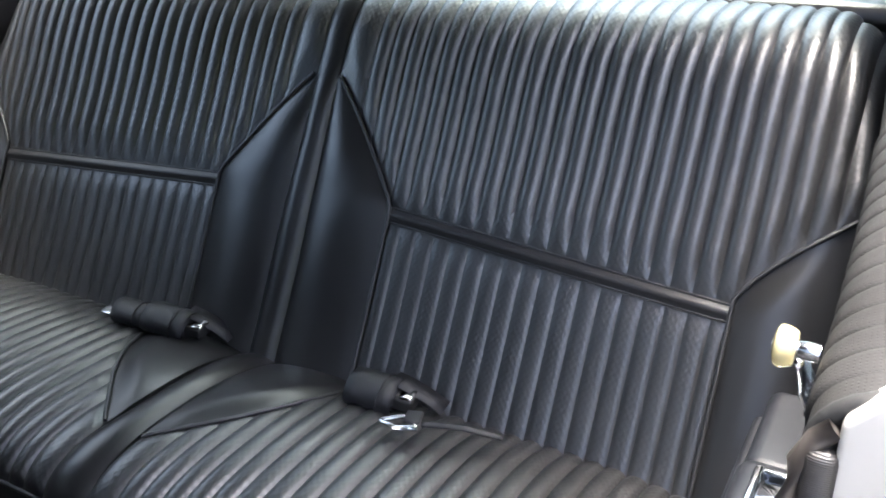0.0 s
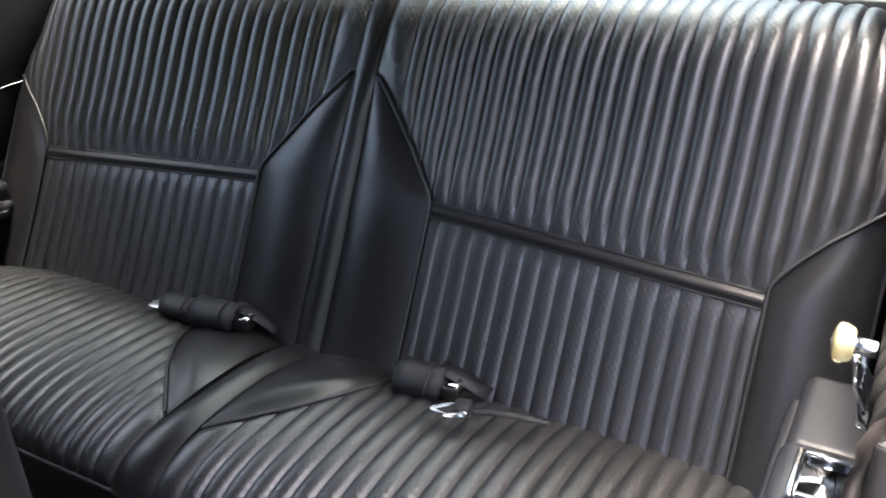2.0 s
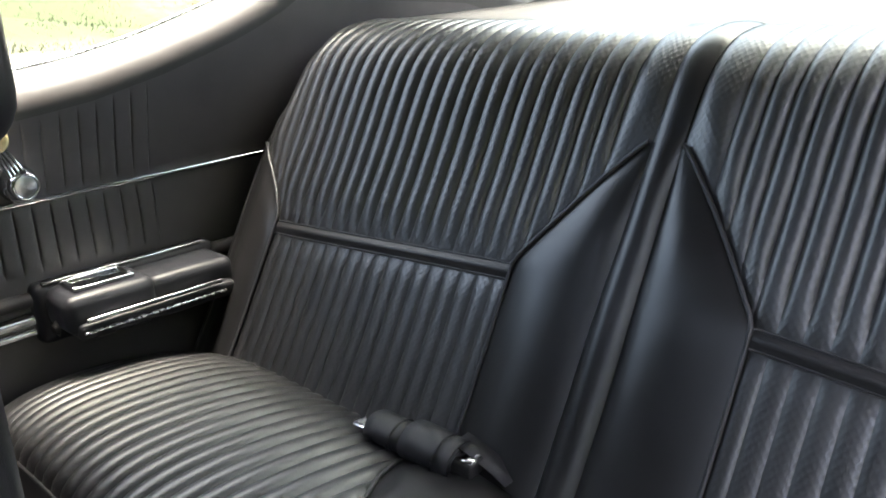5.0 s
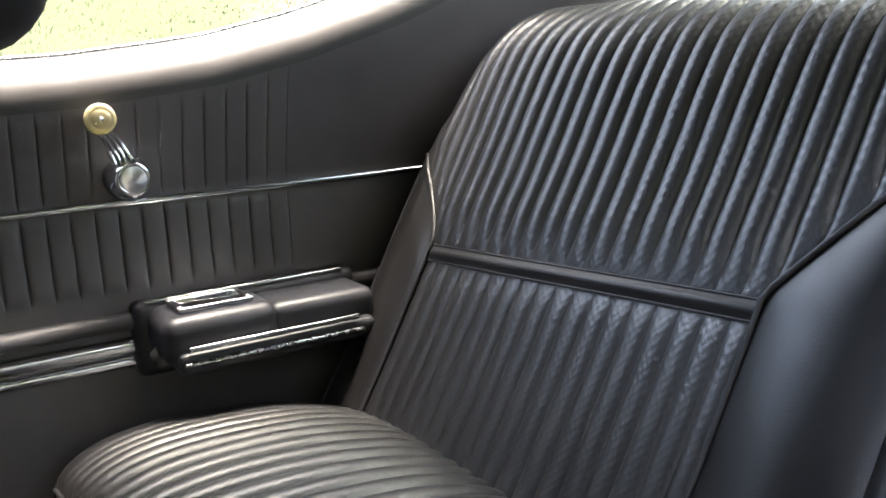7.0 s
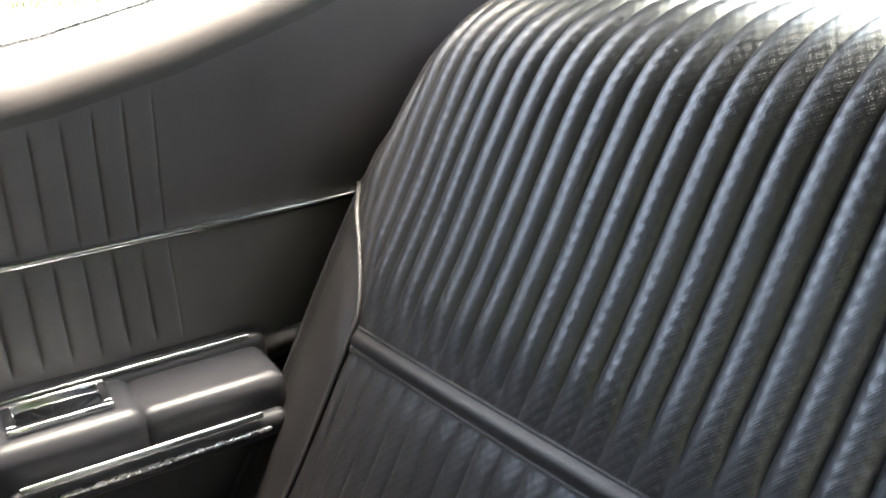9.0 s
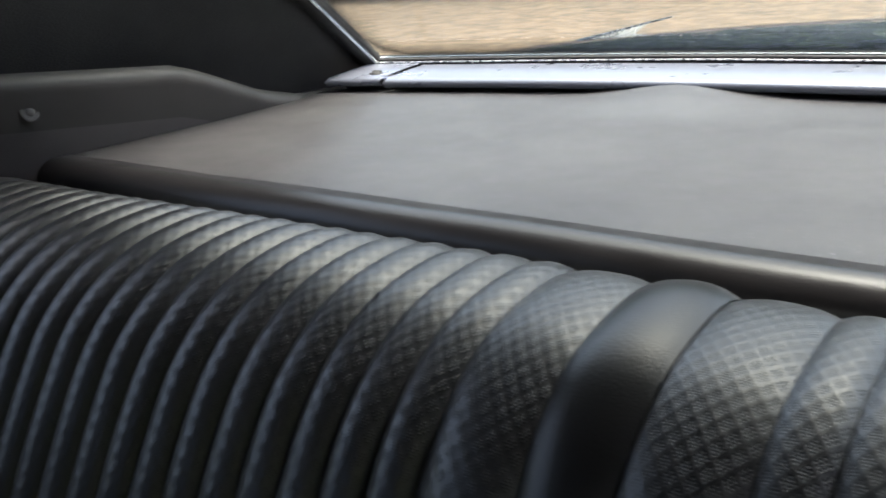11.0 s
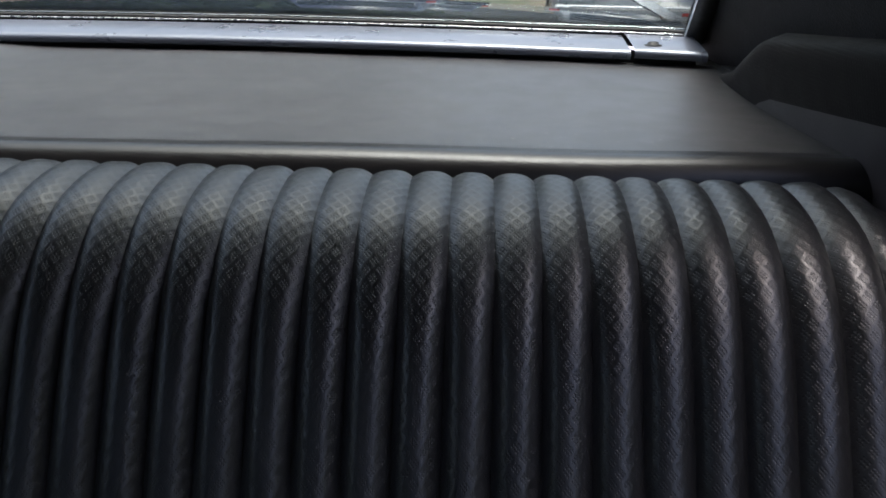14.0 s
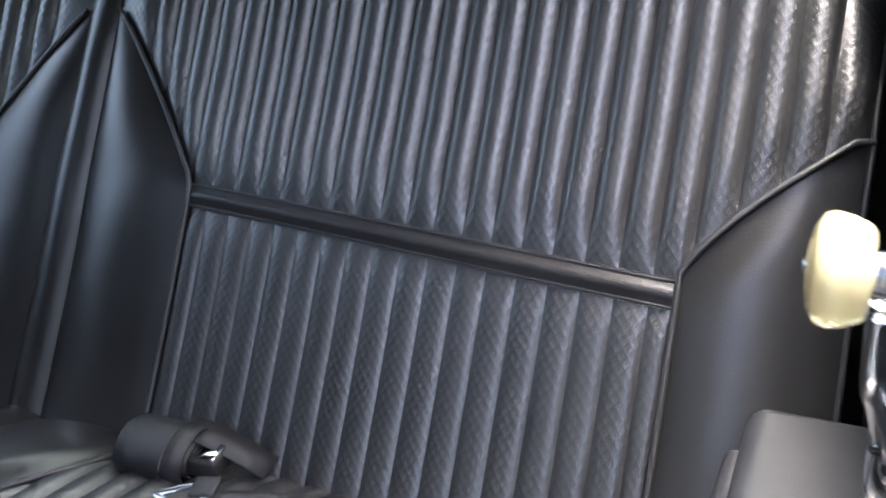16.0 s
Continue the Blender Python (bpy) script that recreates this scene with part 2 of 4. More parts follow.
# ---------------------------------------------------------------- building helpers
def part(name, bm, material, parent=None, label="", smooth=True):
    """Links a bmesh as one mesh object, under a thing or a part if one is given."""
    me = bpy.data.meshes.new(name)
    bm.to_mesh(me)
    bm.free()
    me.materials.append(material)
    if smooth:
        me.polygons.foreach_set("use_smooth", [True] * len(me.polygons))
    ob = new(name, me)
    if parent is not None:
        ob.parent = parent
    return tagged(ob, label)


def thing(name, label, category, group="", kind="", at=(0, 0, 0)):
    ob = new(name)
    ob.location = at
    ob.empty_display_size = 0.05
    return tagged(ob, label, category, group, kind)


def sheet(rows, uvs=None, wrap=False, bm=None):
    """A skin over rows of points; uvs alike, in metres. wrap joins the last point of a row to its first."""
    bm = bm or bmesh.new()
    layer = bm.loops.layers.uv.verify()
    vs = [[bm.verts.new(p) for p in row] for row in rows]
    n = len(rows[0])
    for i in range(len(rows) - 1):
        for j in range(n if wrap else n - 1):
            k = (j + 1) % n
            f = bm.faces.new((vs[i][j], vs[i][k], vs[i + 1][k], vs[i + 1][j]))
            if uvs is not None:
                for loop, (a, b) in zip(f.loops, ((i, j), (i, k), (i + 1, k), (i + 1, j))):
                    loop[layer].uv = uvs[a][b]
    return bm


def thicken(bm, depth):
    """Gives an open skin a back and a rim."""
    bmesh.ops.recalc_face_normals(bm, faces=bm.faces)
    bmesh.ops.solidify(bm, geom=bm.faces[:], thickness=depth)
    return bm


def tube(path, radius, sides=8, flat=1.0, bm=None, caps=True):
    """A round or flattened cord along points; radius may be one number or one for each point."""
    bm = bm or bmesh.new()
    path = [Vector(p) for p in path]
    rings, up = [], Vector((0, 0, 1))
    for i, p in enumerate(path):
        way = (path[min(i + 1, len(path) - 1)] - path[max(i - 1, 0)]).normalized()
        side = way.cross(up)
        if side.length < 0.05:
            side = way.cross(Vector((0, 1, 0)))
        side.normalize()
        top = side.cross(way)
        r = radius[i] if isinstance(radius, (list, tuple)) else radius
        rings.append([p + r * (math.cos(a) * side + flat * math.sin(a) * top) for a in (2 * math.pi * k / sides for k in range(sides))])
    sheet(rings, wrap=True, bm=bm)
    if caps:
        bm.verts.ensure_lookup_table()
        last = len(bm.verts) - sides * len(rings)
        bm.faces.new([bm.verts[last + k] for k in range(sides)])
        bm.faces.new([bm.verts[last + sides * (len(rings) - 1) + k] for k in reversed(range(sides))])
    return bm


def block(x0, x1, y0, y1, z0, z1, round_by=0.004, steps=2, bm=None):
    """A box with rounded edges."""
    own = bmesh.new()
    bmesh.ops.create_cube(own, size=1.0)
    for v in own.verts:
        v.co = Vector(((x0 + x1) / 2 + v.co.x * (x1 - x0), (y0 + y1) / 2 + v.co.y * (y1 - y0), (z0 + z1) / 2 + v.co.z * (z1 - z0)))
    if round_by:
        bmesh.ops.bevel(own, geom=own.edges[:], offset=round_by, segments=steps, profile=0.5, affect="EDGES")
    if bm is None:
        return own
    me = bpy.data.meshes.new("scratch")
    own.to_mesh(me)
    own.free()
    bm.from_mesh(me)
    bpy.data.meshes.remove(me)
    return bm


def lathe(profile, m, sides=32, bm=None):
    """A turned shape: rows of (radius, height), placed by the pose m."""
    bm = bm or bmesh.new()
    rows = [[m @ Vector((r * math.cos(a), r * math.sin(a), h)) for a in (2 * math.pi * k / sides for k in range(sides))] for r, h in profile]
    return sheet(rows, wrap=True, bm=bm)


def smooth_line(points, steps):
    """Catmull-Rom through the given points."""
    pts = [Vector(p) for p in points]
    pts = [2 * pts[0] - pts[1]] + pts + [2 * pts[-1] - pts[-2]]
    out = []
    for i in range(1, len(pts) - 2):
        a, b, c, d = pts[i - 1:i + 3]
        for k in range(steps):
            t = k / steps
            out.append(0.5 * (2 * b + (c - a) * t + (2 * a - 5 * b + 4 * c - d) * t * t + (3 * b - a - 3 * c + d) * t ** 3))
    return out + [pts[-2]]


def ramp(a, b, x):
    t = min(max((x - a) / (b - a), 0.0), 1.0)
    return t * t * (3 - 2 * t)


# ---------------------------------------------------------------- the rear seat's forms
PLEAT = 0.0254          # width of a pleat
INNER = 0.147           # where the pleats meet the centre panel
OUTER = 0.594           # where they meet the side panel
EDGE = 0.705            # the seat's side
BACK_LINE = smooth_line([(0, -0.060, 0.335), (0, -0.022, 0.392), (0, 0.035, 0.487), (0, 0.092, 0.588), (0, 0.137, 0.663), (0, 0.178, 0.735),
                         (0, 0.2064, 0.7813), (0, 0.2271, 0.8077), (0, 0.2482, 0.8257), (0, 0.2717, 0.8369), (0, 0.2998, 0.8423), (0, 0.3306, 0.8431),
                         (0, 0.3517, 0.8367), (0, 0.3681, 0.8228), (0, 0.3771, 0.8038)], 10)
BACK_S = np.concatenate([[0], np.cumsum([(b - a).length for a, b in zip(BACK_LINE, BACK_LINE[1:])])])
BACK_Y, BACK_Z = np.array([p.y for p in BACK_LINE]), np.array([p.z for p in BACK_LINE])
BACK_END = float(BACK_S[-1])
CREST = int(np.argmax(BACK_Z))


def back_s(z):
    """The length along the backrest, from the crease up, at a height."""
    return float(np.interp(z, BACK_Z[:CREST], BACK_S[:CREST]))


def back_at(x, s):
    """The bare backrest under its pleats."""
    ax = abs(x)
    y, z = float(np.interp(s, BACK_S, BACK_Y)), float(np.interp(s, BACK_S, BACK_Z))
    y -= 0.014 * ramp(0.10, 0.62, ax)
    high = ramp(0.66, 0.835, z)
    z -= high * 0.075 * max(0.0, (ax - 0.615) / 0.09) ** 2.2
    y += 0.035 * max(0.0, (ax - 0.655) / 0.05) ** 2 * (0.35 + 0.65 * high)
    return Vector((x, y, z))


def skin_at(at, x, s, lift):
    p, e = at(x, s), 0.002
    n = (at(x + e, s) - at(x - e, s)).cross(at(x, s + e) - at(x, s - e)).normalized()
    return p + n * lift


def welt_z(x):
    """Height of the cross welt's middle."""
    return 0.588 - 0.020 * (abs(x) - INNER) / (OUTER - INNER)


def upper_low(x):
    """Where the upper pleats end below: on the centre panel's point, the welt, or the side panel's curve."""
    ax = abs(x)
    if ax < INNER:
        t = max(0.0, (ax - 0.021) / (INNER - 0.021))
        return 0.738 - 0.137 * t ** 1.12
    if ax < OUTER:
        return welt_z(x) + 0.009
    return 0.578 + 0.090 * min(1.0, (ax - OUTER) / 0.100) ** 0.72


def pleat_skin(at, x0, x1, low, high, swell, rows=36, cols=9, taper_low=0.03, taper_high=0.0, seed=0.0, full=2.7):
    """One pleat between two seams; low and high give its ends at an x, swell its height along the length."""
    pts, uvs = [], []
    for i in range(rows + 1):
        row, line = [], []
        for j in range(cols):
            q = 2 * j / (cols - 1) - 1
            x = x0 + (x1 - x0) * j / (cols - 1)
            a, b = low(x), high(x)
            t = (i / rows) ** 1.15 if taper_low else i / rows
            s = a + (b - a) * t
            rise = swell(s) * (1 - abs(q) ** full)
            if taper_low:
                rise *= 0.06 + 0.94 * min(1.0, (s - a) / taper_low) ** 0.75
            if taper_high:
                rise *= 0.10 + 0.90 * ramp(0.0, taper_high, b - s)
            rise *= 1.0 + 0.10 * noise.noise((x0 * 37 + seed, s * 22, seed))
            x += 0.0007 * noise.noise((x0 * 53, s * 9, 3.0 + seed)) * (1 - q * q)
            row.append(skin_at(at, x, s, rise))
            line.append(((x - x0), s))
        pts.append(row)
        uvs.append(line)
    return sheet(pts, uvs)


def seams(first, last):
    return [INNER + (k - 0.15) * PLEAT for k in range(first, last + 1)]


seat_back = thing("rear_bench", "black pleated vinyl rear seat backrest with smooth centre panel", "car seat", at=(0, 0.1, 0.33))
SEAT_BACK_M = Matrix.Translation(-Vector((0, 0.1, 0.33)))


def back_part(name, bm, material, label="", parent=None):
    bm.transform(SEAT_BACK_M)
    return part(name, bm, material, parent or seat_back, label)


# the padded body behind the covers
rows = []
for i in range(61):
    s = BACK_END * i / 60
    rows.append([skin_at(back_at, -EDGE + 2 * EDGE * j / 80, s, -0.0022) for j in range(81)])
body = sheet(rows)
bmesh.ops.recalc_face_normals(body, faces=body.faces)
bmesh.ops.solidify(body, geom=body.faces[:], thickness=0.03)
back_part("padded_body", body, M_VINYL)


def back_swell(s):
    return 0.0074 + 0.0012 * ramp(0.42, 0.50, s) - 0.0045 * ramp(0.53, 0.60, s)


UPPER = seams(-4, 21) + [EDGE - 0.001]
UPPER[0] = 0.0195
for side in (-1, 1):
    for k in range(len(UPPER) - 1):
        x0, x1 = UPPER[k] * side, UPPER[k + 1] * side
        bm = pleat_skin(back_at, x0, x1, lambda x: back_s(upper_low(x)), lambda x: BACK_END, back_swell, rows=40, cols=13, taper_low=0.048, seed=k * 1.7 + side, full=2.5)
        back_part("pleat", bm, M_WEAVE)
    LOWER = [INNER + 0.001] + seams(1, 17) + [OUTER - 0.002]
    for k in range(len(LOWER) - 1):
        bm = pleat_skin(back_at, LOWER[k] * side, LOWER[k + 1] * side, lambda x: 0.0, lambda x: back_s(welt_z(x) - 0.009),
                        lambda s: 0.0029, rows=26, cols=15, taper_low=0.0, taper_high=0.020, seed=k * 2.3 + side, full=2.7)
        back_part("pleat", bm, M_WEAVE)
    # the cross welt, with a seam along each side
    pts, uvs = [], []
    for i in range(31):
        x = (INNER + (OUTER - INNER) * i / 30) * side
        end = min(1.0, i / 1.5, (30 - i) / 1.5)
        row, line = [], []
        for j in range(11):
            q = 2 * j / 10 - 1
            s = back_s(welt_z(x)) + q * 0.0092
            lift = 0.0052 * (1 - min(1.0, abs(q) / 0.72) ** 2.2) * (0.5 + 0.5 * end) if abs(q) < 0.72 else 0.0014 * math.sin((abs(q) - 0.72) / 0.28 * math.pi)
            row.append(skin_at(back_at, x, s, 0.0008 + lift))
            line.append((x, s))
        pts.append(row)
        uvs.append(line)
    back_part("welt", sheet(pts, uvs), M_WELT, "smooth rolled vinyl welt between two seams")
    for shift in (-0.0094, 0.0094):
        cord = [skin_at(back_at, (INNER + (OUTER - INNER) * i / 40) * side, back_s(welt_z(INNER + (OUTER - INNER) * i / 40)) + shift, 0.0012) for i in range(41)]
        back_part("piping", tube(cord, 0.0013, 6), M_PIPING)
    # stitches just outside each seam of the welt
    stitches = bmesh.new()
    for shift in (-0.0112, 0.0112):
        for i in range(118):
            x = (INNER + 0.004 + (OUTER - INNER - 0.008) * i / 118) * side
            x_end = x + 0.0026 * side
            ends = [skin_at(back_at, q, back_s(welt_z(q)) + shift, 0.0022) for q in (x, x_end)]
            tube(ends, 0.00045, 5, bm=stitches)
    tagged(back_part("stitching", stitches, M_THREAD, "row of fine dark thread stitches"), kind="stuff")
    # the wing of the centre panel
    pts = []
    for i in range(49):
        s = back_s(0.737) * i / 48
        z = float(np.interp(s, BACK_S, BACK_Z))
        wide = INNER
        if z > 0.600:
            wide = 0.021 + (INNER - 0.021) * max(0.0, (0.738 - z) / 0.138) ** (1 / 1.12)
        near = min(0.0226 - 0.0042 * ramp(0.22, 0.44, s), wide - 0.001)
        row = []
        for j in range(13):
            q = j / 12
            x = (near + (wide - near) * q) * side
            lift = 0.013 * math.sin(math.pi * q ** 0.85) ** 0.75 * ramp(0, 0.10, wide - near) + 0.0012
            lift += 0.0012 * noise.noise((x * 20, s * 12, side * 2.0))
            row.append(skin_at(back_at, x, s, lift))
        pts.append(row)
    back_part("centre_wing", sheet(pts), M_VINYL, "smooth padded vinyl wing of the centre panel")
    edge_line = [skin_at(back_at, (0.021 + (INNER - 0.021) * (i / 24)) * side, back_s(upper_low((0.021 + (INNER - 0.021) * i / 24))) - 0.002, 0.0045) for i in range(25)]
    edge_line += [skin_at(back_at, INNER * side, back_s(0.596) * (1 - i / 20), 0.0030) for i in range(1, 21)]
    back_part("piping", tube(edge_line, 0.0026, 8), M_PIPING)
    # the smooth side panel
    pts = []
    for j in range(17):
        x = (OUTER + (EDGE - OUTER) * j / 16) * side
        top = back_s(upper_low(x)) if j else back_s(0.578)
        pts.append([skin_at(back_at, x, top * i / 40, 0.001 + 0.007 * math.sin(math.pi * min(1, j / 12) ** 0.7) * ramp(0, 0.05, top * (1 - i / 40))) for i in range(41)])
    back_part("side_panel", sheet(pts), M_VINYL, "smooth black vinyl side panel")
    line = [skin_at(back_at, OUTER * side, back_s(0.582) * i / 20, 0.0035) for i in range(21)]
    line += [skin_at(back_at, (OUTER + (EDGE - OUTER) * i / 20) * side, back_s(upper_low(OUTER + 0.0005 + (EDGE - OUTER) * i / 20)), 0.0035) for i in range(1, 21)]
    back_part("piping", tube(line, 0.0025, 8), M_PIPING)
    # the gusset that closes the seat's side, with its edge cord
    pts = []
    for i in range(41):
        p = back_at(EDGE * side, BACK_END * i / 40)
        pts.append([p + Vector((side * 0.004 * math.sin(math.pi * q / 6), 0.10 * q / 6, -0.03 * q / 6)) for q in range(7)])
    back_part("side_gusset", sheet(pts), M_VINYL)
    back_part("piping", tube([back_at(EDGE * side, BACK_END * i / 50) + Vector((0, -0.001, 0)) for i in range(51)], 0.0024, 8), M_PIPING)

# the rolled strip down the middle
pts = []
for i in range(65):
    s = BACK_END * i / 64
    half = 0.0222 - 0.0042 * ramp(0.22, 0.44, s) + 0.0030 * ramp(0.50, 0.60, s)
    rise = 0.0105 - 0.005 * ramp(0.40, 0.50, s)
    pts.append([skin_at(back_at, half * q / 8, s, 0.0015 + rise * (1 - abs(q / 8) ** 2.2)) for q in range(-8, 9)])
back_part("centre_strip", sheet(pts), M_VINYL, "rolled smooth vinyl strip down the middle")

# ---------------------------------------------------------------- the rear seat's cushion
CUSHION_LINE = smooth_line([(0, 0.010, 0.352), (0, -0.018, 0.386), (0, -0.060, 0.408), (0, -0.130, 0.425), (0, -0.220, 0.432), (0, -0.290, 0.428), (0, -0.335, 0.412),
                            (0, -0.358, 0.385), (0, -0.366, 0.345), (0, -0.362, 0.270), (0, -0.355, 0.180)], 8)
CU_S = np.concatenate([[0], np.cumsum([(b - a).length for a, b in zip(CUSHION_LINE, CUSHION_LINE[1:])])])
CU_Y, CU_Z = np.array([p.y for p in CUSHION_LINE]), np.array([p.z for p in CUSHION_LINE])
CU_END = float(CU_S[-1])
CU_FRONT = float(CU_S[list(CU_Z).index(min(CU_Z, key=lambda z: abs(z - 0.385) + (9 if z < 0.38 else 0)))])
for i, p in enumerate(CUSHION_LINE):
    if p.y < -0.34 and p.z < 0.388:
        CU_FRONT = float(CU_S[i])
        break
CU_EDGE = 0.726


def cushion_s(y):
    return float(np.interp(-y, -CU_Y[:60], CU_S[:60]))


def cushion_at(x, s):
    ax = abs(x)
    y, z = float(np.interp(s, CU_S, CU_Y)), float(np.interp(s, CU_S, CU_Z))
    side = max(0.0, (ax - 0.46) / 0.266)
    z -= 0.044 * side ** 2.3 * ramp(0.30, 0.38, z)
    y += 0.004 * side ** 4 * ramp(-0.20, -0.34, y)
    z -= 0.006 * (1 - ramp(0.0, 0.22, ax)) * ramp(-0.34, -0.2, y)
    return Vector((-x, y, z))


cushion = thing("rear_seat_cushion", "black pleated vinyl rear seat cushion with lozenge centre panel", "car seat", at=(0, -0.18, 0.15))
CUSHION_M = Matrix.Translation(-Vector((0, -0.18, 0.15)))


def cushion_part(name, bm, material, label=""):
    bm.transform(CUSHION_M)
    return part(name, bm, material, cushion, label)


rows = [[skin_at(cushion_at, -CU_EDGE + 2 * CU_EDGE * j / 80, CU_END * i / 60, -0.0022) for j in range(81)] for i in range(61)]
body = sheet(rows)
bmesh.ops.recalc_face_normals(body, faces=body.faces)
bmesh.ops.solidify(body, geom=body.faces[:], thickness=0.03)
cushion_part("padded_body", body, M_VINYL)


def lozenge(ax):
    """How far forward, along the cushion, the centre panel reaches at a distance from the middle."""
    return cushion_s(float(np.interp(ax, [0.030, 0.045, 0.065, 0.105, 0.140, 0.160, 0.172], [-0.262, -0.247, -0.225, -0.182, -0.130, -0.085, -0.030])))


CU_SEAMS = [0.030] + [INNER + (k - 0.15) * PLEAT for k in range(-3, 22)] + [CU_EDGE - 0.001]
for side in (-1, 1):
    for k in range(len(CU_SEAMS) - 1):
        x0, x1 = CU_SEAMS[k] * side, CU_SEAMS[k + 1] * side
        near = CU_SEAMS[k] < 0.172
        bm = pleat_skin(cushion_at, x0, x1, (lambda x: lozenge(abs(x)) if abs(x) < 0.172 else 0.0), lambda x: CU_FRONT, lambda s: 0.0056, rows=30, cols=9,
                        taper_low=0.02 if near else 0.0, taper_high=0.012, seed=40 + k * 1.3 + side)
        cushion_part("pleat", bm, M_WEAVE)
    pts = []
    for j in range(21):
        x = 0.028 + (0.172 - 0.028) * j / 20
        far = lozenge(max(x, 0.030))
        pts.append([skin_at(cushion_at, x * side, far * i / 24, 0.001 + 0.010 * math.sin(math.pi * min(1, j / 20 + 0.04)) ** 0.7 * ramp(0, 0.06, far * (1 - i / 24))) for i in range(25)])
    cushion_part("centre_wing", sheet(pts), M_VINYL, "smooth padded vinyl wing of the cushion's centre panel")
    line = [skin_at(cushion_at, (0.030 + 0.142 * i / 30) * side, lozenge(0.030 + 0.142 * i / 30), 0.003) for i in range(31)]
    cushion_part("piping", tube(line, 0.0024, 8), M_PIPING)
pts = []
for i in range(49):
    s = CU_FRONT * i / 48
    half = 0.030 - 0.008 * ramp(0.0, 0.2, s) + 0.010 * ramp(0.24, 0.40, s)
    pts.append([skin_at(cushion_at, half * q / 8, s, 0.0015 + 0.009 * (1 - abs(q / 8) ** 2.2)) for q in range(-8, 9)])
cushion_part("centre_strip", sheet(pts), M_VINYL, "rolled smooth vinyl strip down the cushion's middle")
cushion_part("piping", tube([skin_at(cushion_at, -CU_EDGE + 2 * CU_EDGE * i / 120, CU_FRONT, 0.001) for i in range(121)], 0.0028, 8), M_PIPING, "thin cord along the front edge")
for side in (-1, 1):
    cushion_part("piping", tube([cushion_at(CU_EDGE * side, CU_FRONT * i / 50) for i in range(51)], 0.0028, 8), M_PIPING)
    pts = []
    for i in range(41):
        p = cushion_at(CU_EDGE * side, CU_END * i / 40)
        pts.append([Vector((p.x, p.y, p.z + (0.15 - p.z) * q / 5)) for q in range(6)])
    cushion_part("side_gusset", sheet(pts), M_VINYL)

# ---------------------------------------------------------------- side panels beside the rear seat
SILL = [(-0.47, 0.804), (-0.28, 0.811), (-0.19, 0.820), (-0.124, 0.828), (-0.02, 0.851), (0.05, 0.872), (0.10, 0.888), (0.14, 0.904), (0.18, 0.922), (0.20, 0.935), (0.222, 0.948), (0.245, 0.947), (0.266, 0.936), (0.38, 0.925), (0.545, 0.909), (0.575, 0.900), (0.61, 0.886), (0.67, 0.862), (0.74, 0.845), (0.86, 0.842)]
SILL_Y, SILL_Z = [p[0] for p in SILL], [p[1] for p in SILL]
TRIM_Z = 0.648


def sill_z(y):
    return float(np.interp(y, SILL_Y, SILL_Z))


def panel_x(y, z):
    """Distance of the side panel from the car's middle."""
    x = 0.745 - 0.26 * max(0.0, z - 0.66) - 0.040 * ramp(0.2, 0.62, y)
    d = sill_z(y) - z
    roll = 0.052 if y < 0.2 else 0.018
    if d < roll:
        x += (0.075 if y < 0.2 else 0.02) * (1 - math.sqrt(max(0.0, 1 - (1 - d / roll) ** 2)))
    return x


def panel_ribs(side, y, z):
    d = sill_z(y) - z
    if y > (-0.045 if side < 0 else -0.03) or y < -0.375 and side > 0:
        return 0.0
    run = ((-0.045 - y) / PLEAT) % 1.0
    seam = min(run, 1 - run) * PLEAT
    fade = ramp(0.545, 0.56, z) * (1 - ramp(TRIM_Z - 0.016, TRIM_Z - 0.006, z)) if z < TRIM_Z else ramp(TRIM_Z + 0.004, TRIM_Z + 0.014, z)
    fade *= ramp(0.058, 0.072, d) if side < 0 else 0.25 + 0.75 * ramp(0.004, 0.03, d)
    puff = (0.0011 if z > TRIM_Z else 0.0024) * (1 - abs(2 * run - 1) ** 3.0) if side < 0 else 0.0030 * (1 - abs(2 * run - 1) ** 5.0)
    crease = 0.0016 * math.exp(-((z - 0.708) / 0.007) ** 2)
    return (puff - 0.0015 * math.exp(-(seam / 0.0011) ** 1.5) - crease) * fade


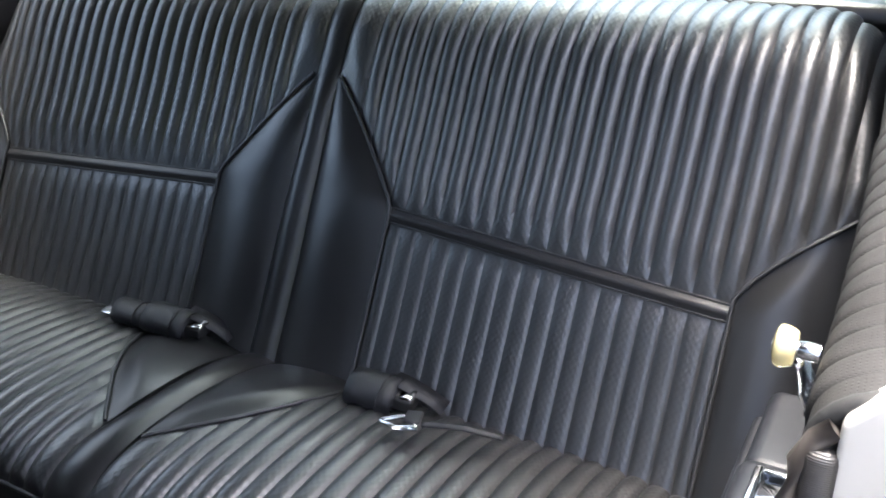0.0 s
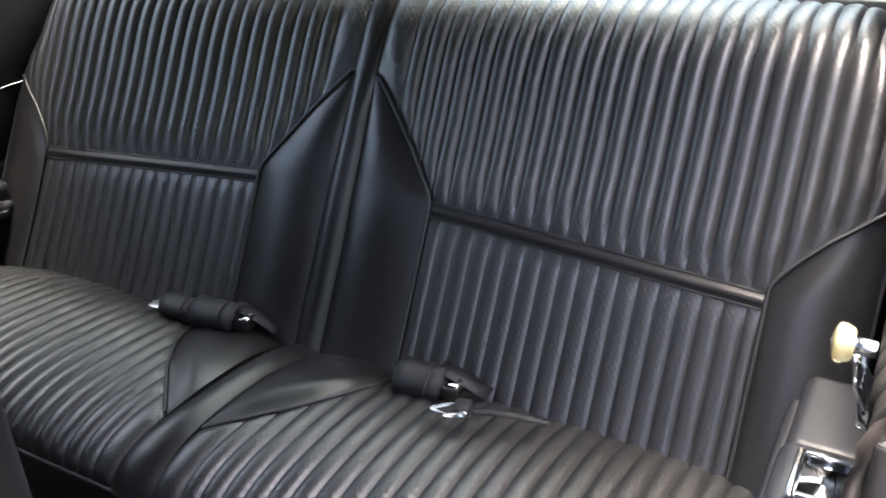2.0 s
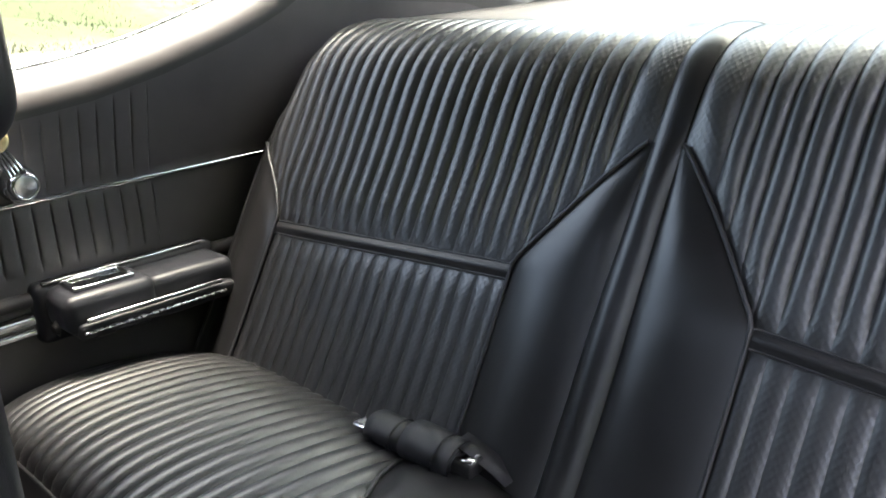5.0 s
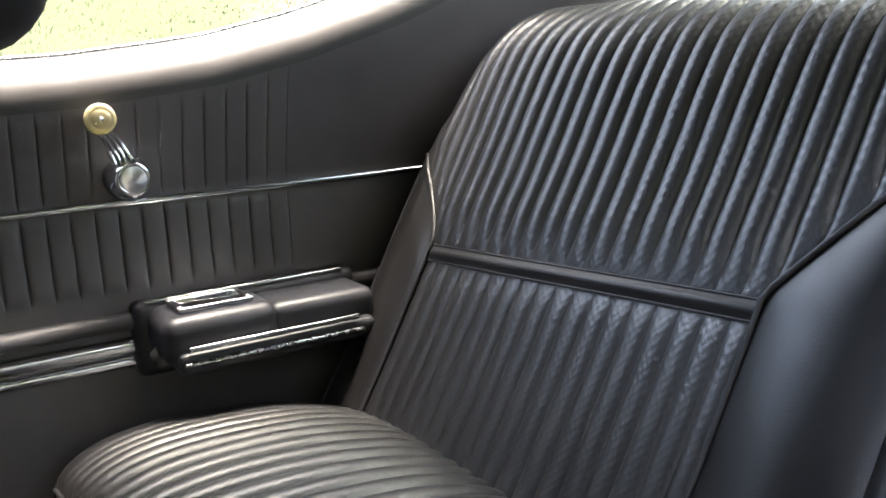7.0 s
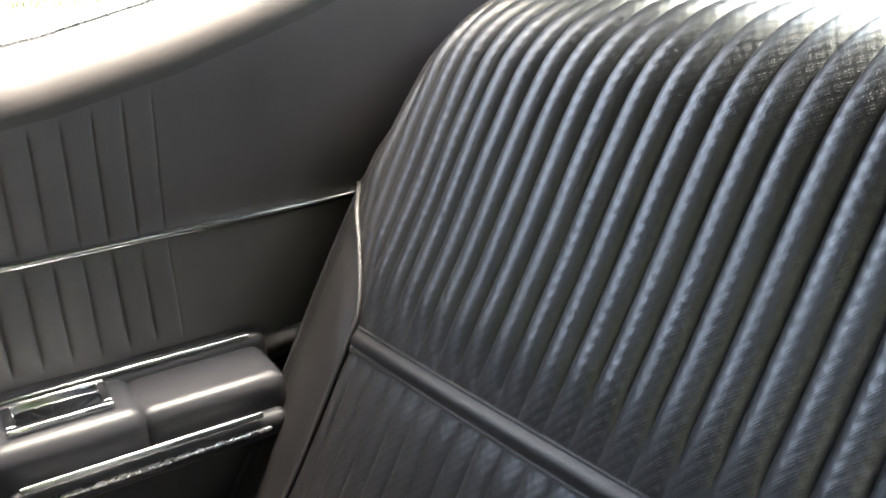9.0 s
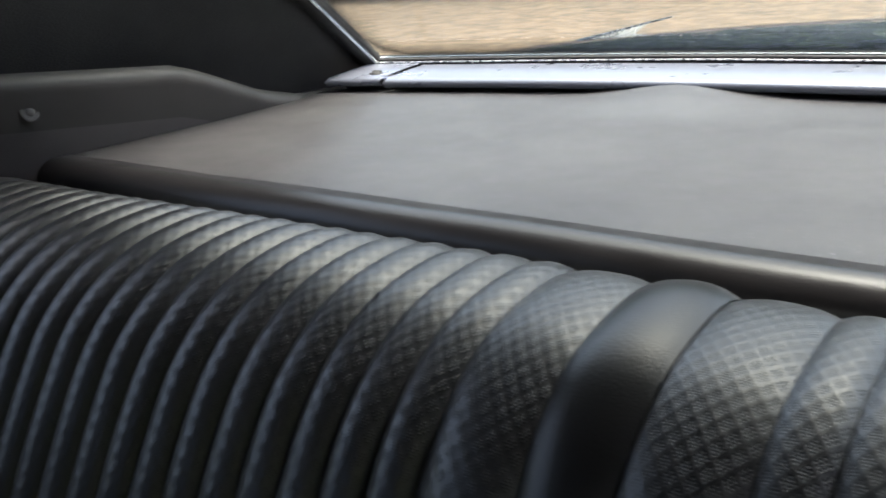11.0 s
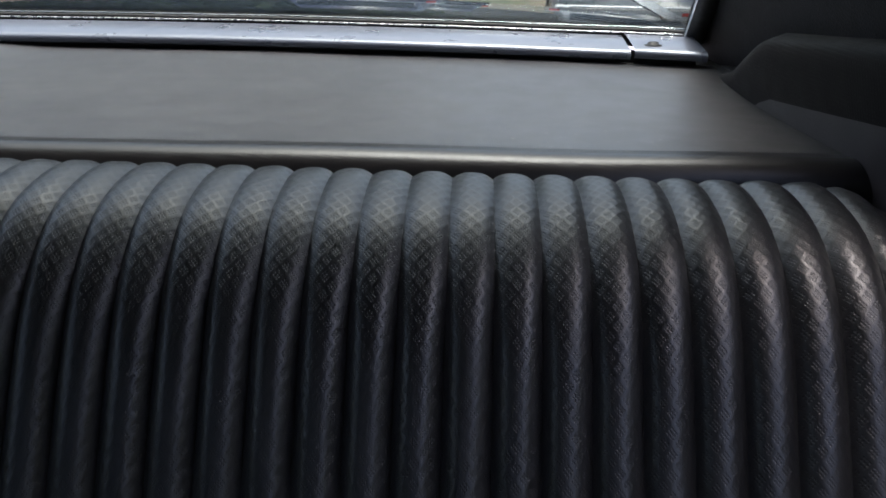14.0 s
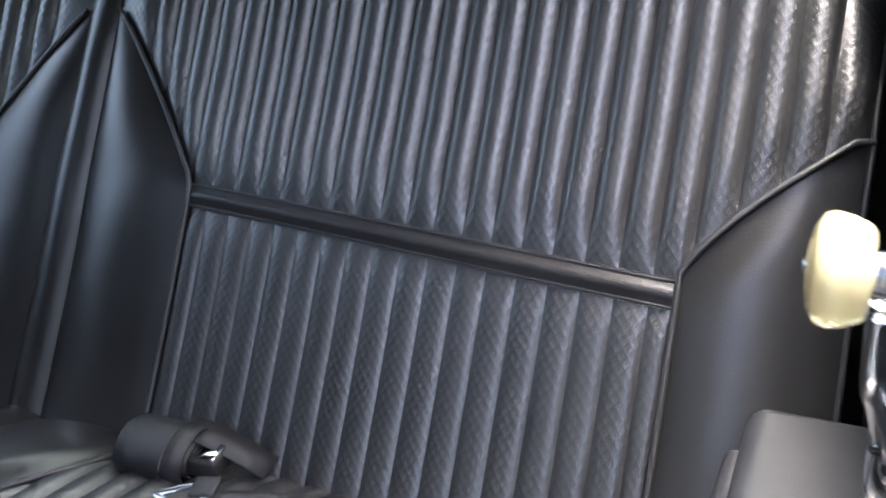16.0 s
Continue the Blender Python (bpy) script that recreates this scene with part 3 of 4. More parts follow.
def side_panel(side, name, label):
    front = -0.455 if side < 0 else -0.395
    ob = thing(name, label, "side panel", at=(0.74 * side, 0, 0.2))
    shift = Matrix.Translation(-Vector((0.74 * side, 0, 0.2)))
    ys = [-0.04 + 0.9 * i / 60 for i in range(61)] + [front]
    for k in range(17):
        ys += [y for y in (-0.045 - PLEAT * (k + q) for q in (-0.13, -0.075, -0.04, -0.018, 0.0, 0.018, 0.04, 0.075, 0.13, 0.22, 0.36, 0.5, 0.64, 0.78)) if front + 0.0004 < y < -0.0402]
    ys.sort()
    pts, uvs = [], []
    for y in ys:
        top = sill_z(y)
        row = []
        zs = [0.16 + (0.54 - 0.16) * i / 8 for i in range(8)] + [0.54 + (top - 0.06 - 0.54) * i / 48 for i in range(48)] + [top - 0.06 + 0.06 * i / 12 for i in range(13)]
        for z in zs:
            row.append(Vector((side * (panel_x(y, z) - panel_ribs(side, y, z)), y, z)))
        pts.append(row)
        run = [0.0]
        for a, b in zip(row, row[1:]):
            run.append(run[-1] + (b - a).length)
        uvs.append([(y, s) for s in run])
    bm = sheet([row[:58] for row in pts], [row[:58] for row in uvs])
    bm.transform(shift)
    part("upholstered_panel", bm, M_PANEL, ob)
    bm = sheet([row[57:] for row in pts], [row[57:] for row in uvs])
    bm.transform(shift)
    part("padded_sill", bm, M_PAD if side > 0 else M_SILL, ob, "padded vinyl sill")
    # thin bright moulding
    bm = tube([(side * (panel_x(y, TRIM_Z) - 0.002), y, TRIM_Z) for y in [front + (0.30 - front) * i / 40 for i in range(41)]], 0.0042, 8, 1.0)
    bm.transform(shift)
    part("bright_moulding", bm, M_CHROME, ob, "thin chrome moulding")
    # padded roll and the double bright strip ahead of the armrest
    bm = tube([(side * 0.742, y, 0.513) for y in (front, -0.35, -0.24)], 0.012, 12, 0.9)
    bm.transform(shift)
    part("padded_roll", bm, M_PANEL, ob)
    if side < 0:
        bm = tube([(side * 0.742, y, 0.513) for y in (0.026, 0.05, 0.085)], 0.012, 12, 0.9)
        bm.transform(shift)
        part("padded_roll", bm, M_PANEL, ob)
        for z, h in ((0.484, 0.0105), (0.4645, 0.0065)):
            bm = tube([(side * 0.745, y, z) for y in (0.024, 0.05, 0.085)], h, 18)
            bm.transform(shift)
            part("bright_strip", bm, M_CHROME, ob, "wide rounded chrome strip")
    for z, h in ((0.484, 0.0105), (0.4645, 0.0065)):
        bm = tube([(side * 0.745, y, z) for y in [front + (-0.235 - front) * i / 8 for i in range(9)]], h, 18)
        bm.transform(shift)
        part("bright_strip", bm, M_CHROME, ob, "wide rounded chrome strip")
    if side > 0:
        nose = [Vector((panel_x(front, z) + 0.004, front - 0.003, z)) for z in [0.62 + (sill_z(front) - 0.62) * i / 30 for i in range(31)]]
        bm = tube(nose, [0.0035 + 0.002 * i / 30 for i in range(31)], 10)
        bm.transform(shift)
        part("rolled_nose", bm, M_RUBBER, ob, "dark rolled front end of the padded sill")
        for out, r in ((0.006, 0.0022), (0.013, 0.0022)):
            bm = tube([(panel_x(y, sill_z(y)) + out, y, sill_z(y) - 0.002) for y in [front + 0.035 + (0.185 - front) * i / 30 for i in range(31)]], r, 8)
            bm.transform(shift)
            part("window_wipe", bm, M_CHROME, ob, "thin chrome window wipe strip")
    bm = tube([(side * (panel_x(y, sill_z(y)) + 0.002), y, sill_z(y) + 0.002) for y in [front + (0.22 - front) * i / 30 for i in range(31)]], 0.0022, 8)
    bm.transform(shift)
    part("window_felt", bm, M_BRUSHED, ob, "thin bright window channel")
    return ob


def sail_button(side):
    y, z = 0.388, 0.889
    m = Matrix.Translation((side * panel_x(y, z), y, z)) @ Vector((-side, 0, 0.15)).to_track_quat("Z", "Y").to_matrix().to_4x4()
    bm = lathe([(0.010, -0.0006), (0.0075, 0.0006), (0.0058, -0.0004), (0.0045, 0.0008), (0.002, 0.0013), (0.0003, 0.0014)], m, 20)
    tagged(part("trim_button", bm, M_PANEL), "small black trim button sunk in the side panel", "trim button")


sail_button(-1)
side_panel(-1, "quarter_trim_panel", "black pleated vinyl side panel with chrome moulding and padded sill")
side_panel(1, "quarter_trim_panel", "black vinyl side panel with perforated padded sill at the door opening")


def armrest(side):
    ob = thing("armrest", "black moulded armrest with chrome ashtray lid, fixed to the side panel", "armrest", at=(0.70 * side, -0.11, 0.48))
    shift = Matrix.Translation(-Vector((0.70 * side, -0.11, 0.48)))

    def put(name, bm, material, label=""):
        bm.transform(shift)
        return part(name, bm, material, ob, label)

    def box(x0, x1, *rest, **kw):
        return block(min(side * x0, side * x1), max(side * x0, side * x1), *rest, **kw)

    # base plate, the ashtray housing and the padded rest behind it
    put("base_plate", box(0.722, 0.760, -0.250, 0.030, 0.446, 0.535, round_by=0.012, steps=4), M_ARMREST)
    put("housing", box(0.648, 0.735, -0.236, -0.104, 0.472, 0.529, round_by=0.017, steps=5), M_ARMREST)
    put("padded_rest", box(0.652, 0.735, -0.114, 0.022, 0.480, 0.524, round_by=0.014, steps=5), M_ARMREST)
    put("base_plate", box(0.640, 0.735, -0.225, 0.014, 0.466, 0.491, round_by=0.008, steps=3), M_ARMREST)
    front = -0.214 if side < 0 else -0.198
    put("ashtray_lid", box(0.672, 0.716, front + 0.006, -0.134, 0.5285, 0.5332, round_by=0.001, steps=1), M_LID, "polished chrome ashtray lid")
    for x0, x1, y0, y1 in ((0.666, 0.673, front, -0.128), (0.714, 0.719, front, -0.128), (0.6735, 0.7135, front, front + 0.009), (0.6735, 0.7135, -0.136, -0.128)):
        put("lid_frame_rail", box(x0, x1, y0, y1, 0.529, 0.5360, round_by=0.002, steps=2), M_CHROME)
    m = Matrix.Translation((side * 0.690, -0.2385, 0.480)) @ pose(0, 0, 0, 90, 0, 0)
    put("screw_recess", lathe([(0.0, 0.004), (0.007, 0.004), (0.009, 0.0), (0.012, -0.001)], m, 20), M_RUBBER)
    if side > 0:
        return ob
    put("bright_edge", box(0.636, 0.643, -0.215, -0.010, 0.492, 0.499, round_by=0.002, steps=2), M_CHROME, "narrow chrome edge strip")
    put("bright_edge", box(0.637, 0.643, -0.220, -0.004, 0.477, 0.481, round_by=0.0015, steps=2), M_BRUSHED)
    put("bright_edge", box(0.724, 0.732, -0.236, 0.012, 0.5320, 0.5365, round_by=0.0015, steps=2), M_CHROME)
    return ob


armrest(-1)
armrest(1)


def window_crank(side, hub, knob, size=1.0):
    ob = thing("window_crank", "chrome window crank with aged translucent knob on the side panel", "window crank", at=hub)
    hub, knob = Vector(hub), Vector(knob)
    inward = Vector((-side, 0, 0))
    turn = inward.to_track_quat("Z", "Y").to_matrix().to_4x4()

    def put(name, bm, material, label=""):
        bm.transform(Matrix.Translation(-hub))
        return part(name, bm, material, ob, label)

    m = Matrix.Translation(hub) @ turn
    way = (knob - hub)
    cross = way.normalized().cross(inward).normalized()
    put("escutcheon", lathe([(0.024, -0.032), (0.026, -0.026), (0.022, -0.018), (0.018, -0.012)], m), M_CHROME)
    put("hub", lathe([(0.017, -0.020), (0.0195, -0.004), (0.0198, 0.002), (0.0185, 0.0055), (0.0160, 0.0068), (0.0148, 0.0066), (0.0142, 0.0052)], m), M_CHROME, "polished chrome hub")
    put("hub_disc", lathe([(0.0144, 0.0050), (0.0142, 0.0060), (0.0135, 0.0064), (0.0006, 0.0064)], m, 40), M_SPUN, "spun metal disc in the hub")
    put("arm_collar", tube([hub + cross * -0.0115 + way * 0.235 + inward * 0.001, hub + cross * 0.0115 + way * 0.235 + inward * 0.001], 0.0042, 10), M_CHROME)
    for off in (-0.0075, -0.0025, 0.0025, 0.0075):
        start, end = hub + cross * off * 1.25 + way * 0.15, hub + way * 0.93 + cross * off * 0.7
        put("arm_flute", tube([start, start.lerp(end, 0.5) + inward * 0.003, end], 0.0032, 8), M_CHROME)
    k = Matrix.Translation(knob) @ turn
    put("knob_stem", lathe([(size * 0.007, -0.014 * size), (size * 0.0075, -0.004 * size), (size * 0.006, 0.006 * size)], k), M_CHROME)
    put("knob", lathe([(size * r, size * h) for r, h in [(0.003, 0.002), (0.0118, 0.0025), (0.0140, 0.004), (0.0160, 0.009), (0.0166, 0.0130), (0.0158, 0.0160), (0.0116, 0.0184), (0.0105, 0.0178), (0.0098, 0.0186), (0.0056, 0.0195), (0.0005, 0.0198)]], k, 40), M_KNOB, "aged yellowed translucent knob")
    put("knob_pin", lathe([(size * r, size * h) for r, h in [(0.0026, 0.0188), (0.0022, 0.0204), (0.0004, 0.0207)]], k, 14), M_BRUSHED)
    return ob


window_crank(-1, (-0.711, -0.236, 0.677), (-0.704, -0.266, 0.745))
window_crank(1, (0.716, -0.250, 0.684), (0.703, -0.311, 0.766), 0.80)

# ---------------------------------------------------------------- parcel shelf and rear window
shelf = thing("parcel_shelf", "black vinyl parcel shelf with rolled front edge, lightly dusty", "parcel shelf", at=(0, 0.5, 0.80))
SHELF_M = Matrix.Translation(-Vector((0, 0.5, 0.80)))


def shelf_z(x, y):
    bump = 0.012 * math.exp(-((x + 0.22) / 0.07) ** 2) * ramp(0.70, 0.80, y)
    return 0.838 + 0.004 * ramp(0.38, 0.8, y) + bump + 0.0016 * noise.noise((x * 5, y * 5, 0))


pts = []
def bow(x):
    """The rear window's plan bows backwards in the middle."""
    return 0.036 * (1 - (x / 0.47) ** 2)


for i in range(49):
    row = []
    for x in [-0.72 + 1.44 * j / 72 for j in range(73)]:
        y = 0.414 + (0.826 + max(bow(x), -0.03) - 0.414) * i / 48
        row.append(Vector((x, y, shelf_z(x, y))))
    pts.append(row)
bm = sheet(pts)
bm.transform(SHELF_M)
part("cover", thicken(bm, 0.006), M_TRAY, shelf)
pts = []
for x in [-0.71 + 1.42 * i / 90 for i in range(91)]:
    sway, r = 0.004 * noise.noise((x * 5, 0, 5)), 0.020 + 0.003 * noise.noise((x * 4, 2, 0))
    top = shelf_z(x, 0.416) + 0.0012
    pts.append([Vector((x, 0.424, top - 0.0006))] + [Vector((x, 0.410 + sway - r * math.sin(a), top - r + r * math.cos(a))) for a in (math.pi * 0.72 * k / 14 for k in range(15))])
bm = sheet(pts)
bm.transform(SHELF_M)
part("rolled_edge", thicken(bm, 0.003), M_VINYL, shelf, "rolled black vinyl front edge")
# Added black filler: blocks light that leaked through between seat and shelf.
bm = block(-0.70, 0.70, 0.400, 0.406, 0.62, 0.815, 0.002)
bm.transform(SHELF_M)
part("gap_board", bm, M_RUBBER, shelf, "added black board that keeps light out of the gap behind the seat")

M_FINISH = surface("satin_blue_grey_paint", (0.13, 0.145, 0.18), (0.17, 0.185, 0.225), (0.26, 0.34), metal=0.35, patch=4, coat=0.25)
finish = thing("window_finish_panel", "blue-grey painted finish panel below the rear window", "trim panel", at=(0, 0.84, 0.84))
FINISH_M = Matrix.Translation(-Vector((0, 0.84, 0.84)))


def finish_part(name, bm, material, label=""):
    bm.transform(FINISH_M)
    return part(name, bm, material, finish, label)


FIN = [(0.008, 0.8475), (0.003, 0.8530), (0.012, 0.8580), (0.055, 0.862), (0.085, 0.864), (0.098, 0.860)]
finish_part("strip", sheet([[Vector((x, 0.800 + bow(x) + dy, z)) for dy, z in FIN] for x in [-0.580 + 1.16 * i / 60 for i in range(61)]]), M_FINISH)
# Added black sheet: stops daylight in the gap, which reads as a shadow line.
finish_part("backing", sheet([[Vector((x, 0.834 + bow(x), z)) for z in (0.790, 0.825, 0.8545)] for x in [-0.655 + 1.31 * i / 60 for i in range(61)]]), M_RUBBER, "added black strip that keeps light out of the gap under the panel")
for side in (-1, 1):
    rows = []
    for i in range(11):
        x = (0.584 + 0.075 * i / 10) * side
        rows.append([Vector((x, 0.800 + bow(x) + dy - 0.004 * (i / 10), z + 0.002)) for dy, z in FIN])
    finish_part("corner_cap", sheet(rows), M_FINISH, "corner cap held by one screw")
    m = Matrix.Translation((0.607 * side, 0.831 + bow(0.607), 0.8610)) @ pose(0, 0, 0, -8, 0, 0)
    # The screw's black colour stands in for the shade in its recess.
    finish_part("screw", lathe([(0.0105, -0.001), (0.0100, 0.001), (0.0065, 0.0015), (0.006, 0.0035), (0.004, 0.0045), (0.0015, 0.0035), (0.0005, 0.0035)], m, 20), M_RUBBER, "cross-head screw in a cup washer, coloured black for its shaded recess")

seal = thing("window_seal", "black rubber seal with fine bright lines below the rear window", "window seal", at=(0, 0.9, 0.86))
SEAL_M = Matrix.Translation(-Vector((0, 0.9, 0.86)))
for name, y, z, r, mat in (("rubber_strip", 0.905, 0.860, 0.011, M_RUBBER), ("bright_bead", 0.902, 0.8712, 0.0020, M_CHROME), ("rubber_lip", 0.897, 0.8690, 0.0022, M_RUBBER),
                           ("bright_bead", 0.8935, 0.8665, 0.0010, M_BRUSHED), ("rubber_lip", 0.910, 0.8715, 0.0026, M_RUBBER)):
    bm = tube([(x, y + bow(x), z + 0.0006 * noise.noise((x * 9, y * 50, 0))) for x in [-0.66 + 1.32 * i / 60 for i in range(61)]], r, 8)
    bm.transform(SEAL_M)
    part(name, bm, mat, seal)


def glass_back(x, t):
    return Vector((x * (1 - 0.06 * t), 0.910 + bow(x) - 0.51 * t, 0.868 + 0.350 * t + 0.02 * math.sin(math.pi * t)))


rear_window = thing("window_1", "slanted curved rear window glass", "window", kind="structure", at=(0, 0.9, 0.87))
bm = sheet([[glass_back(-0.66 + 1.32 * j / 24, i / 10) for j in range(25)] for i in range(11)])
bm.transform(Matrix.Translation(-Vector((0, 0.9, 0.87))))
pane = part("pane", thicken(bm, 0.004), M_GLASS, rear_window)
pane.visible_shadow = False

# ---------------------------------------------------------------- car body round the cabin
car = thing("car_body", "blue-grey car body with black headliner round the cabin", "car", at=(0, 0, 0.1))
CAR_M = Matrix.Translation(-Vector((0, 0, 0.1)))


def car_part(name, bm, material, label="", smooth=True):
    bm.transform(CAR_M)
    return part(name, bm, material, car, label, smooth)


def roof_z(x, y):
    return 1.270 - 0.05 * (x / 0.6) ** 2 - 0.03 * ((y + 0.35) / 0.8) ** 2


pts = [[Vector((x, y, roof_z(x, y))) for x in [-0.60 + 1.2 * j / 24 for j in range(25)]] for y in [-0.84 + 1.27 * i / 24 for i in range(25)]]
car_part("headliner", thicken(sheet(pts), 0.012), M_HEADLINER, "black vinyl headliner")
pts = [[Vector((x * 1.08, y, roof_z(x, y) + 0.03)) for x in [-0.60 + 1.2 * j / 24 for j in range(25)]] for y in [-0.88 + 1.35 * i / 24 for i in range(25)]]
car_part("roof_skin", thicken(sheet(pts), 0.004), M_PAINT)
for side in (-1, 1):
    # rear pillar: an inner black skin and an outer painted one
    for name, mat, out in (("pillar_lining", M_LINING, 0.0), ("pillar_skin", M_PAINT, 0.045)):
        rows = []
        for i in range(18):
            t = max(0.0, (i - 1) / 16)
            front_p = Vector((0.772 - 0.15 * t + out, 0.21 + 0.12 * t ** 1.5 + out * 0.3, 0.86 + 0.375 * t + out * 0.3))
            rear_p = glass_back(0.66, t) + Vector((0.014 + out * 0.6, 0.004 + out * 0.3, -0.002 + out * 0.3))
            if i == 0:
                front_p.z, rear_p.z = 0.78, 0.78
            rows.append([Vector((side * (p.x + 0.03 * math.sin(math.pi * j / 12)), p.y, p.z)) for j in range(13) for p in (front_p.lerp(rear_p, j / 12),)])
        car_part(name, thicken(sheet(rows), 0.004), mat)
    # rear side glass
    rows = [[Vector((side * (0.792 - 0.17 * t), y0 + (0.40 - 0.18 * (1 - t) - y0) * k / 10, 0.79 + 0.445 * t)) for k in range(11) for y0 in (-0.47,)] for t in (0, 0.25, 0.5, 0.75, 1.0)]
    if side < 0:
        glass = car_part("side_glass", sheet(rows), M_SIDE_GLASS, "lightly tinted side window glass")
        glass.visible_shadow = False
    # outer rear wing and the sill of the door opening
    rows = [[Vector((side * x, y, z)) for x, z in ((0.790, 0.800), (0.85, 0.79), (0.92, 0.74), (0.945, 0.62), (0.95, 0.40), (0.93, 0.10))] for y in (-0.47 if side < 0 else -0.44, 0.0, 0.5, 1.0, 1.5, 2.1)]
    car_part("rear_wing", thicken(sheet(rows), 0.004), M_PAINT)
    car_part("door_sill", block(min(side * 0.72, side * 0.93), max(side * 0.72, side * 0.93), -1.75, -0.42, 0.02, 0.10, 0.01), M_PAINT)
    car_part("windscreen_pillar", tube([(side * 0.58, -0.84, 1.245), (side * 0.66, -1.34, 1.03), (side * 0.72, -1.78, 0.80)], 0.028, 10), M_LINING)
car_part("floor_pan", block(-0.76, 0.76, -1.75, 0.9, 0.02, 0.06, 0.0), M_CARPET, "black carpet")
car_part("bulkhead", block(-0.76, 0.76, 0.34, 0.36, 0.06, 0.80, 0.0), M_CARPET)
car_part("dashboard", block(-0.75, 0.75, -1.85, -1.62, 0.06, 0.80, 0.05, 4), M_PANEL)
car_part("bonnet", block(-0.85, 0.85, -3.1, -1.86, 0.50, 0.80, 0.06, 4), M_PAINT)
rows = [[Vector((x, y, z - 0.03 * (x / 0.8) ** 2)) for x in [-0.80 + 1.6 * j / 20 for j in range(21)]] for y, z in ((0.965, 0.850), (1.1, 0.850), (1.5, 0.838), (1.9, 0.81), (2.02, 0.80), (2.06, 0.60), (2.04, 0.25))]
car_part("boot_lid", thicken(sheet(rows), 0.004), M_PAINT)
for side in (-1, 1):
    edge = [glass_back(0.66 * side, i / 12) + Vector((0.006 * side, -0.006, -0.004)) for i in range(13)]
    car_part("window_frame", tube(edge, 0.014, 10), M_RUBBER)
    car_part("window_moulding", tube([p + Vector((-0.012 * side, -0.010, 0.002)) for p in edge], 0.0025, 8), M_CHROME)
# Unseen windscreen, added dark so that less light falls on the seat.
rows = [[Vector((0.60 * (1 + 0.22 * t) * q / 8, -0.84 - 0.94 * t - 0.05 * (1 - (q / 8) ** 2), 1.245 - 0.445 * t - 0.02 * (q / 8) ** 2)) for q in range(-8, 9)] for t in (0, 0.25, 0.5, 0.75, 1.0)]
glass = car_part("windscreen", sheet(rows), M_DIMMING_GLASS, "unseen windscreen glass, darkened to cut the front light")
glass.visible_shadow = False
# Unseen far door window, added dark for the same reason.
rows = [[Vector((-0.80 + 0.18 * t, y + (0.80 * t if y < -1.5 else 0.30 * t if y < -1 else 0), 0.79 + 0.435 * t)) for y in (-1.70, -1.1, -0.48)] for t in (0, 0.5, 1.0)]
glass = car_part("door_glass", sheet(rows), M_DIMMING_GLASS, "unseen door window glass, darkened to cut the side light")
glass.visible_shadow = False
# closed far door
car_part("door_skin", block(-0.90, -0.80, -1.75, -0.47, 0.08, 0.79, 0.02), M_PAINT)
car_part("door_lining", block(-0.80, -0.755, -1.74, -0.462, 0.10, 0.795, 0.015, 3), M_PANEL, "black door trim")

# door jamb at the open side
jamb = thing("door_jamb", "pale painted door jamb with rubber weatherstrip and vent louvre", "door jamb", at=(0.78, -0.42, 0.4))
JAMB_M = Matrix.Translation(-Vector((0.78, -0.42, 0.4)))


def jamb_part(name, bm, material, label="", smooth=True):
    bm.transform(JAMB_M)
    return part(name, bm, material, jamb, label, smooth)


bm = bmesh.new()
face = bm.faces.new([bm.verts.new((x, -0.412, z)) for x, z in ((0.736, 0.08), (0.945, 0.08), (0.945, 0.846), (0.790, 0.836), (0.762, 0.820), (0.736, 0.790))])
back = bmesh.ops.extrude_face_region(bm, geom=[face])["geom"]
bmesh.ops.translate(bm, verts=[v for v in back if isinstance(v, bmesh.types.BMVert)], vec=(0, 0.020, 0))
bmesh.ops.recalc_face_normals(bm, faces=bm.faces)
bmesh.ops.bevel(bm, geom=list(bm.edges), offset=0.004, segments=3, affect="EDGES", profile=0.5)
jamb_part("pillar_face", bm, M_JAMB)
jamb_part("pillar_rib", tube([(0.800, -0.420, 0.10), (0.796, -0.421, 0.45), (0.792, -0.421, 0.79)], 0.006, 10), M_JAMB)
jamb_part("weatherstrip", block(0.7215, 0.7390, -0.4155, -0.390, 0.09, 0.772, 0.006, 3), M_RIBBED, "embossed black rubber weatherstrip")
jamb_part("bright_lip", tube([(0.718, -0.409, z) for z in (0.10, 0.3, 0.5, 0.66, 0.735)] + [(0.720, -0.408, 0.760), (0.726, -0.406, 0.774), (0.734, -0.404, 0.782)], 0.0060, 14), M_BRONZE, "dull rounded metal lip")
jamb_part("vent_frame", block(0.772, 0.880, -0.430, -0.419, 0.46, 0.712, 0.010, 2), M_RUBBER, "black vent frame")
for k in range(15):
    z = 0.482 + 0.0142 * k
    jamb_part("louvre_slat", block(0.786, 0.872, -0.438, -0.428, z, z + 0.0065, 0.002, 1), M_BRUSHED)
jamb_part("striker_plate", block(0.771, 0.835, -0.428, -0.419, 0.770, 0.822, 0.012, 3), M_BRONZE, "dark striker plate with a screw")
jamb_part("striker_screw", lathe([(0.006, 0.0), (0.0055, 0.003), (0.002, 0.0035), (0.0004, 0.002)], Matrix.Translation((0.785, -0.428, 0.795)) @ pose(0, 0, 0, 90, 0, 0), 16), M_BRONZE)

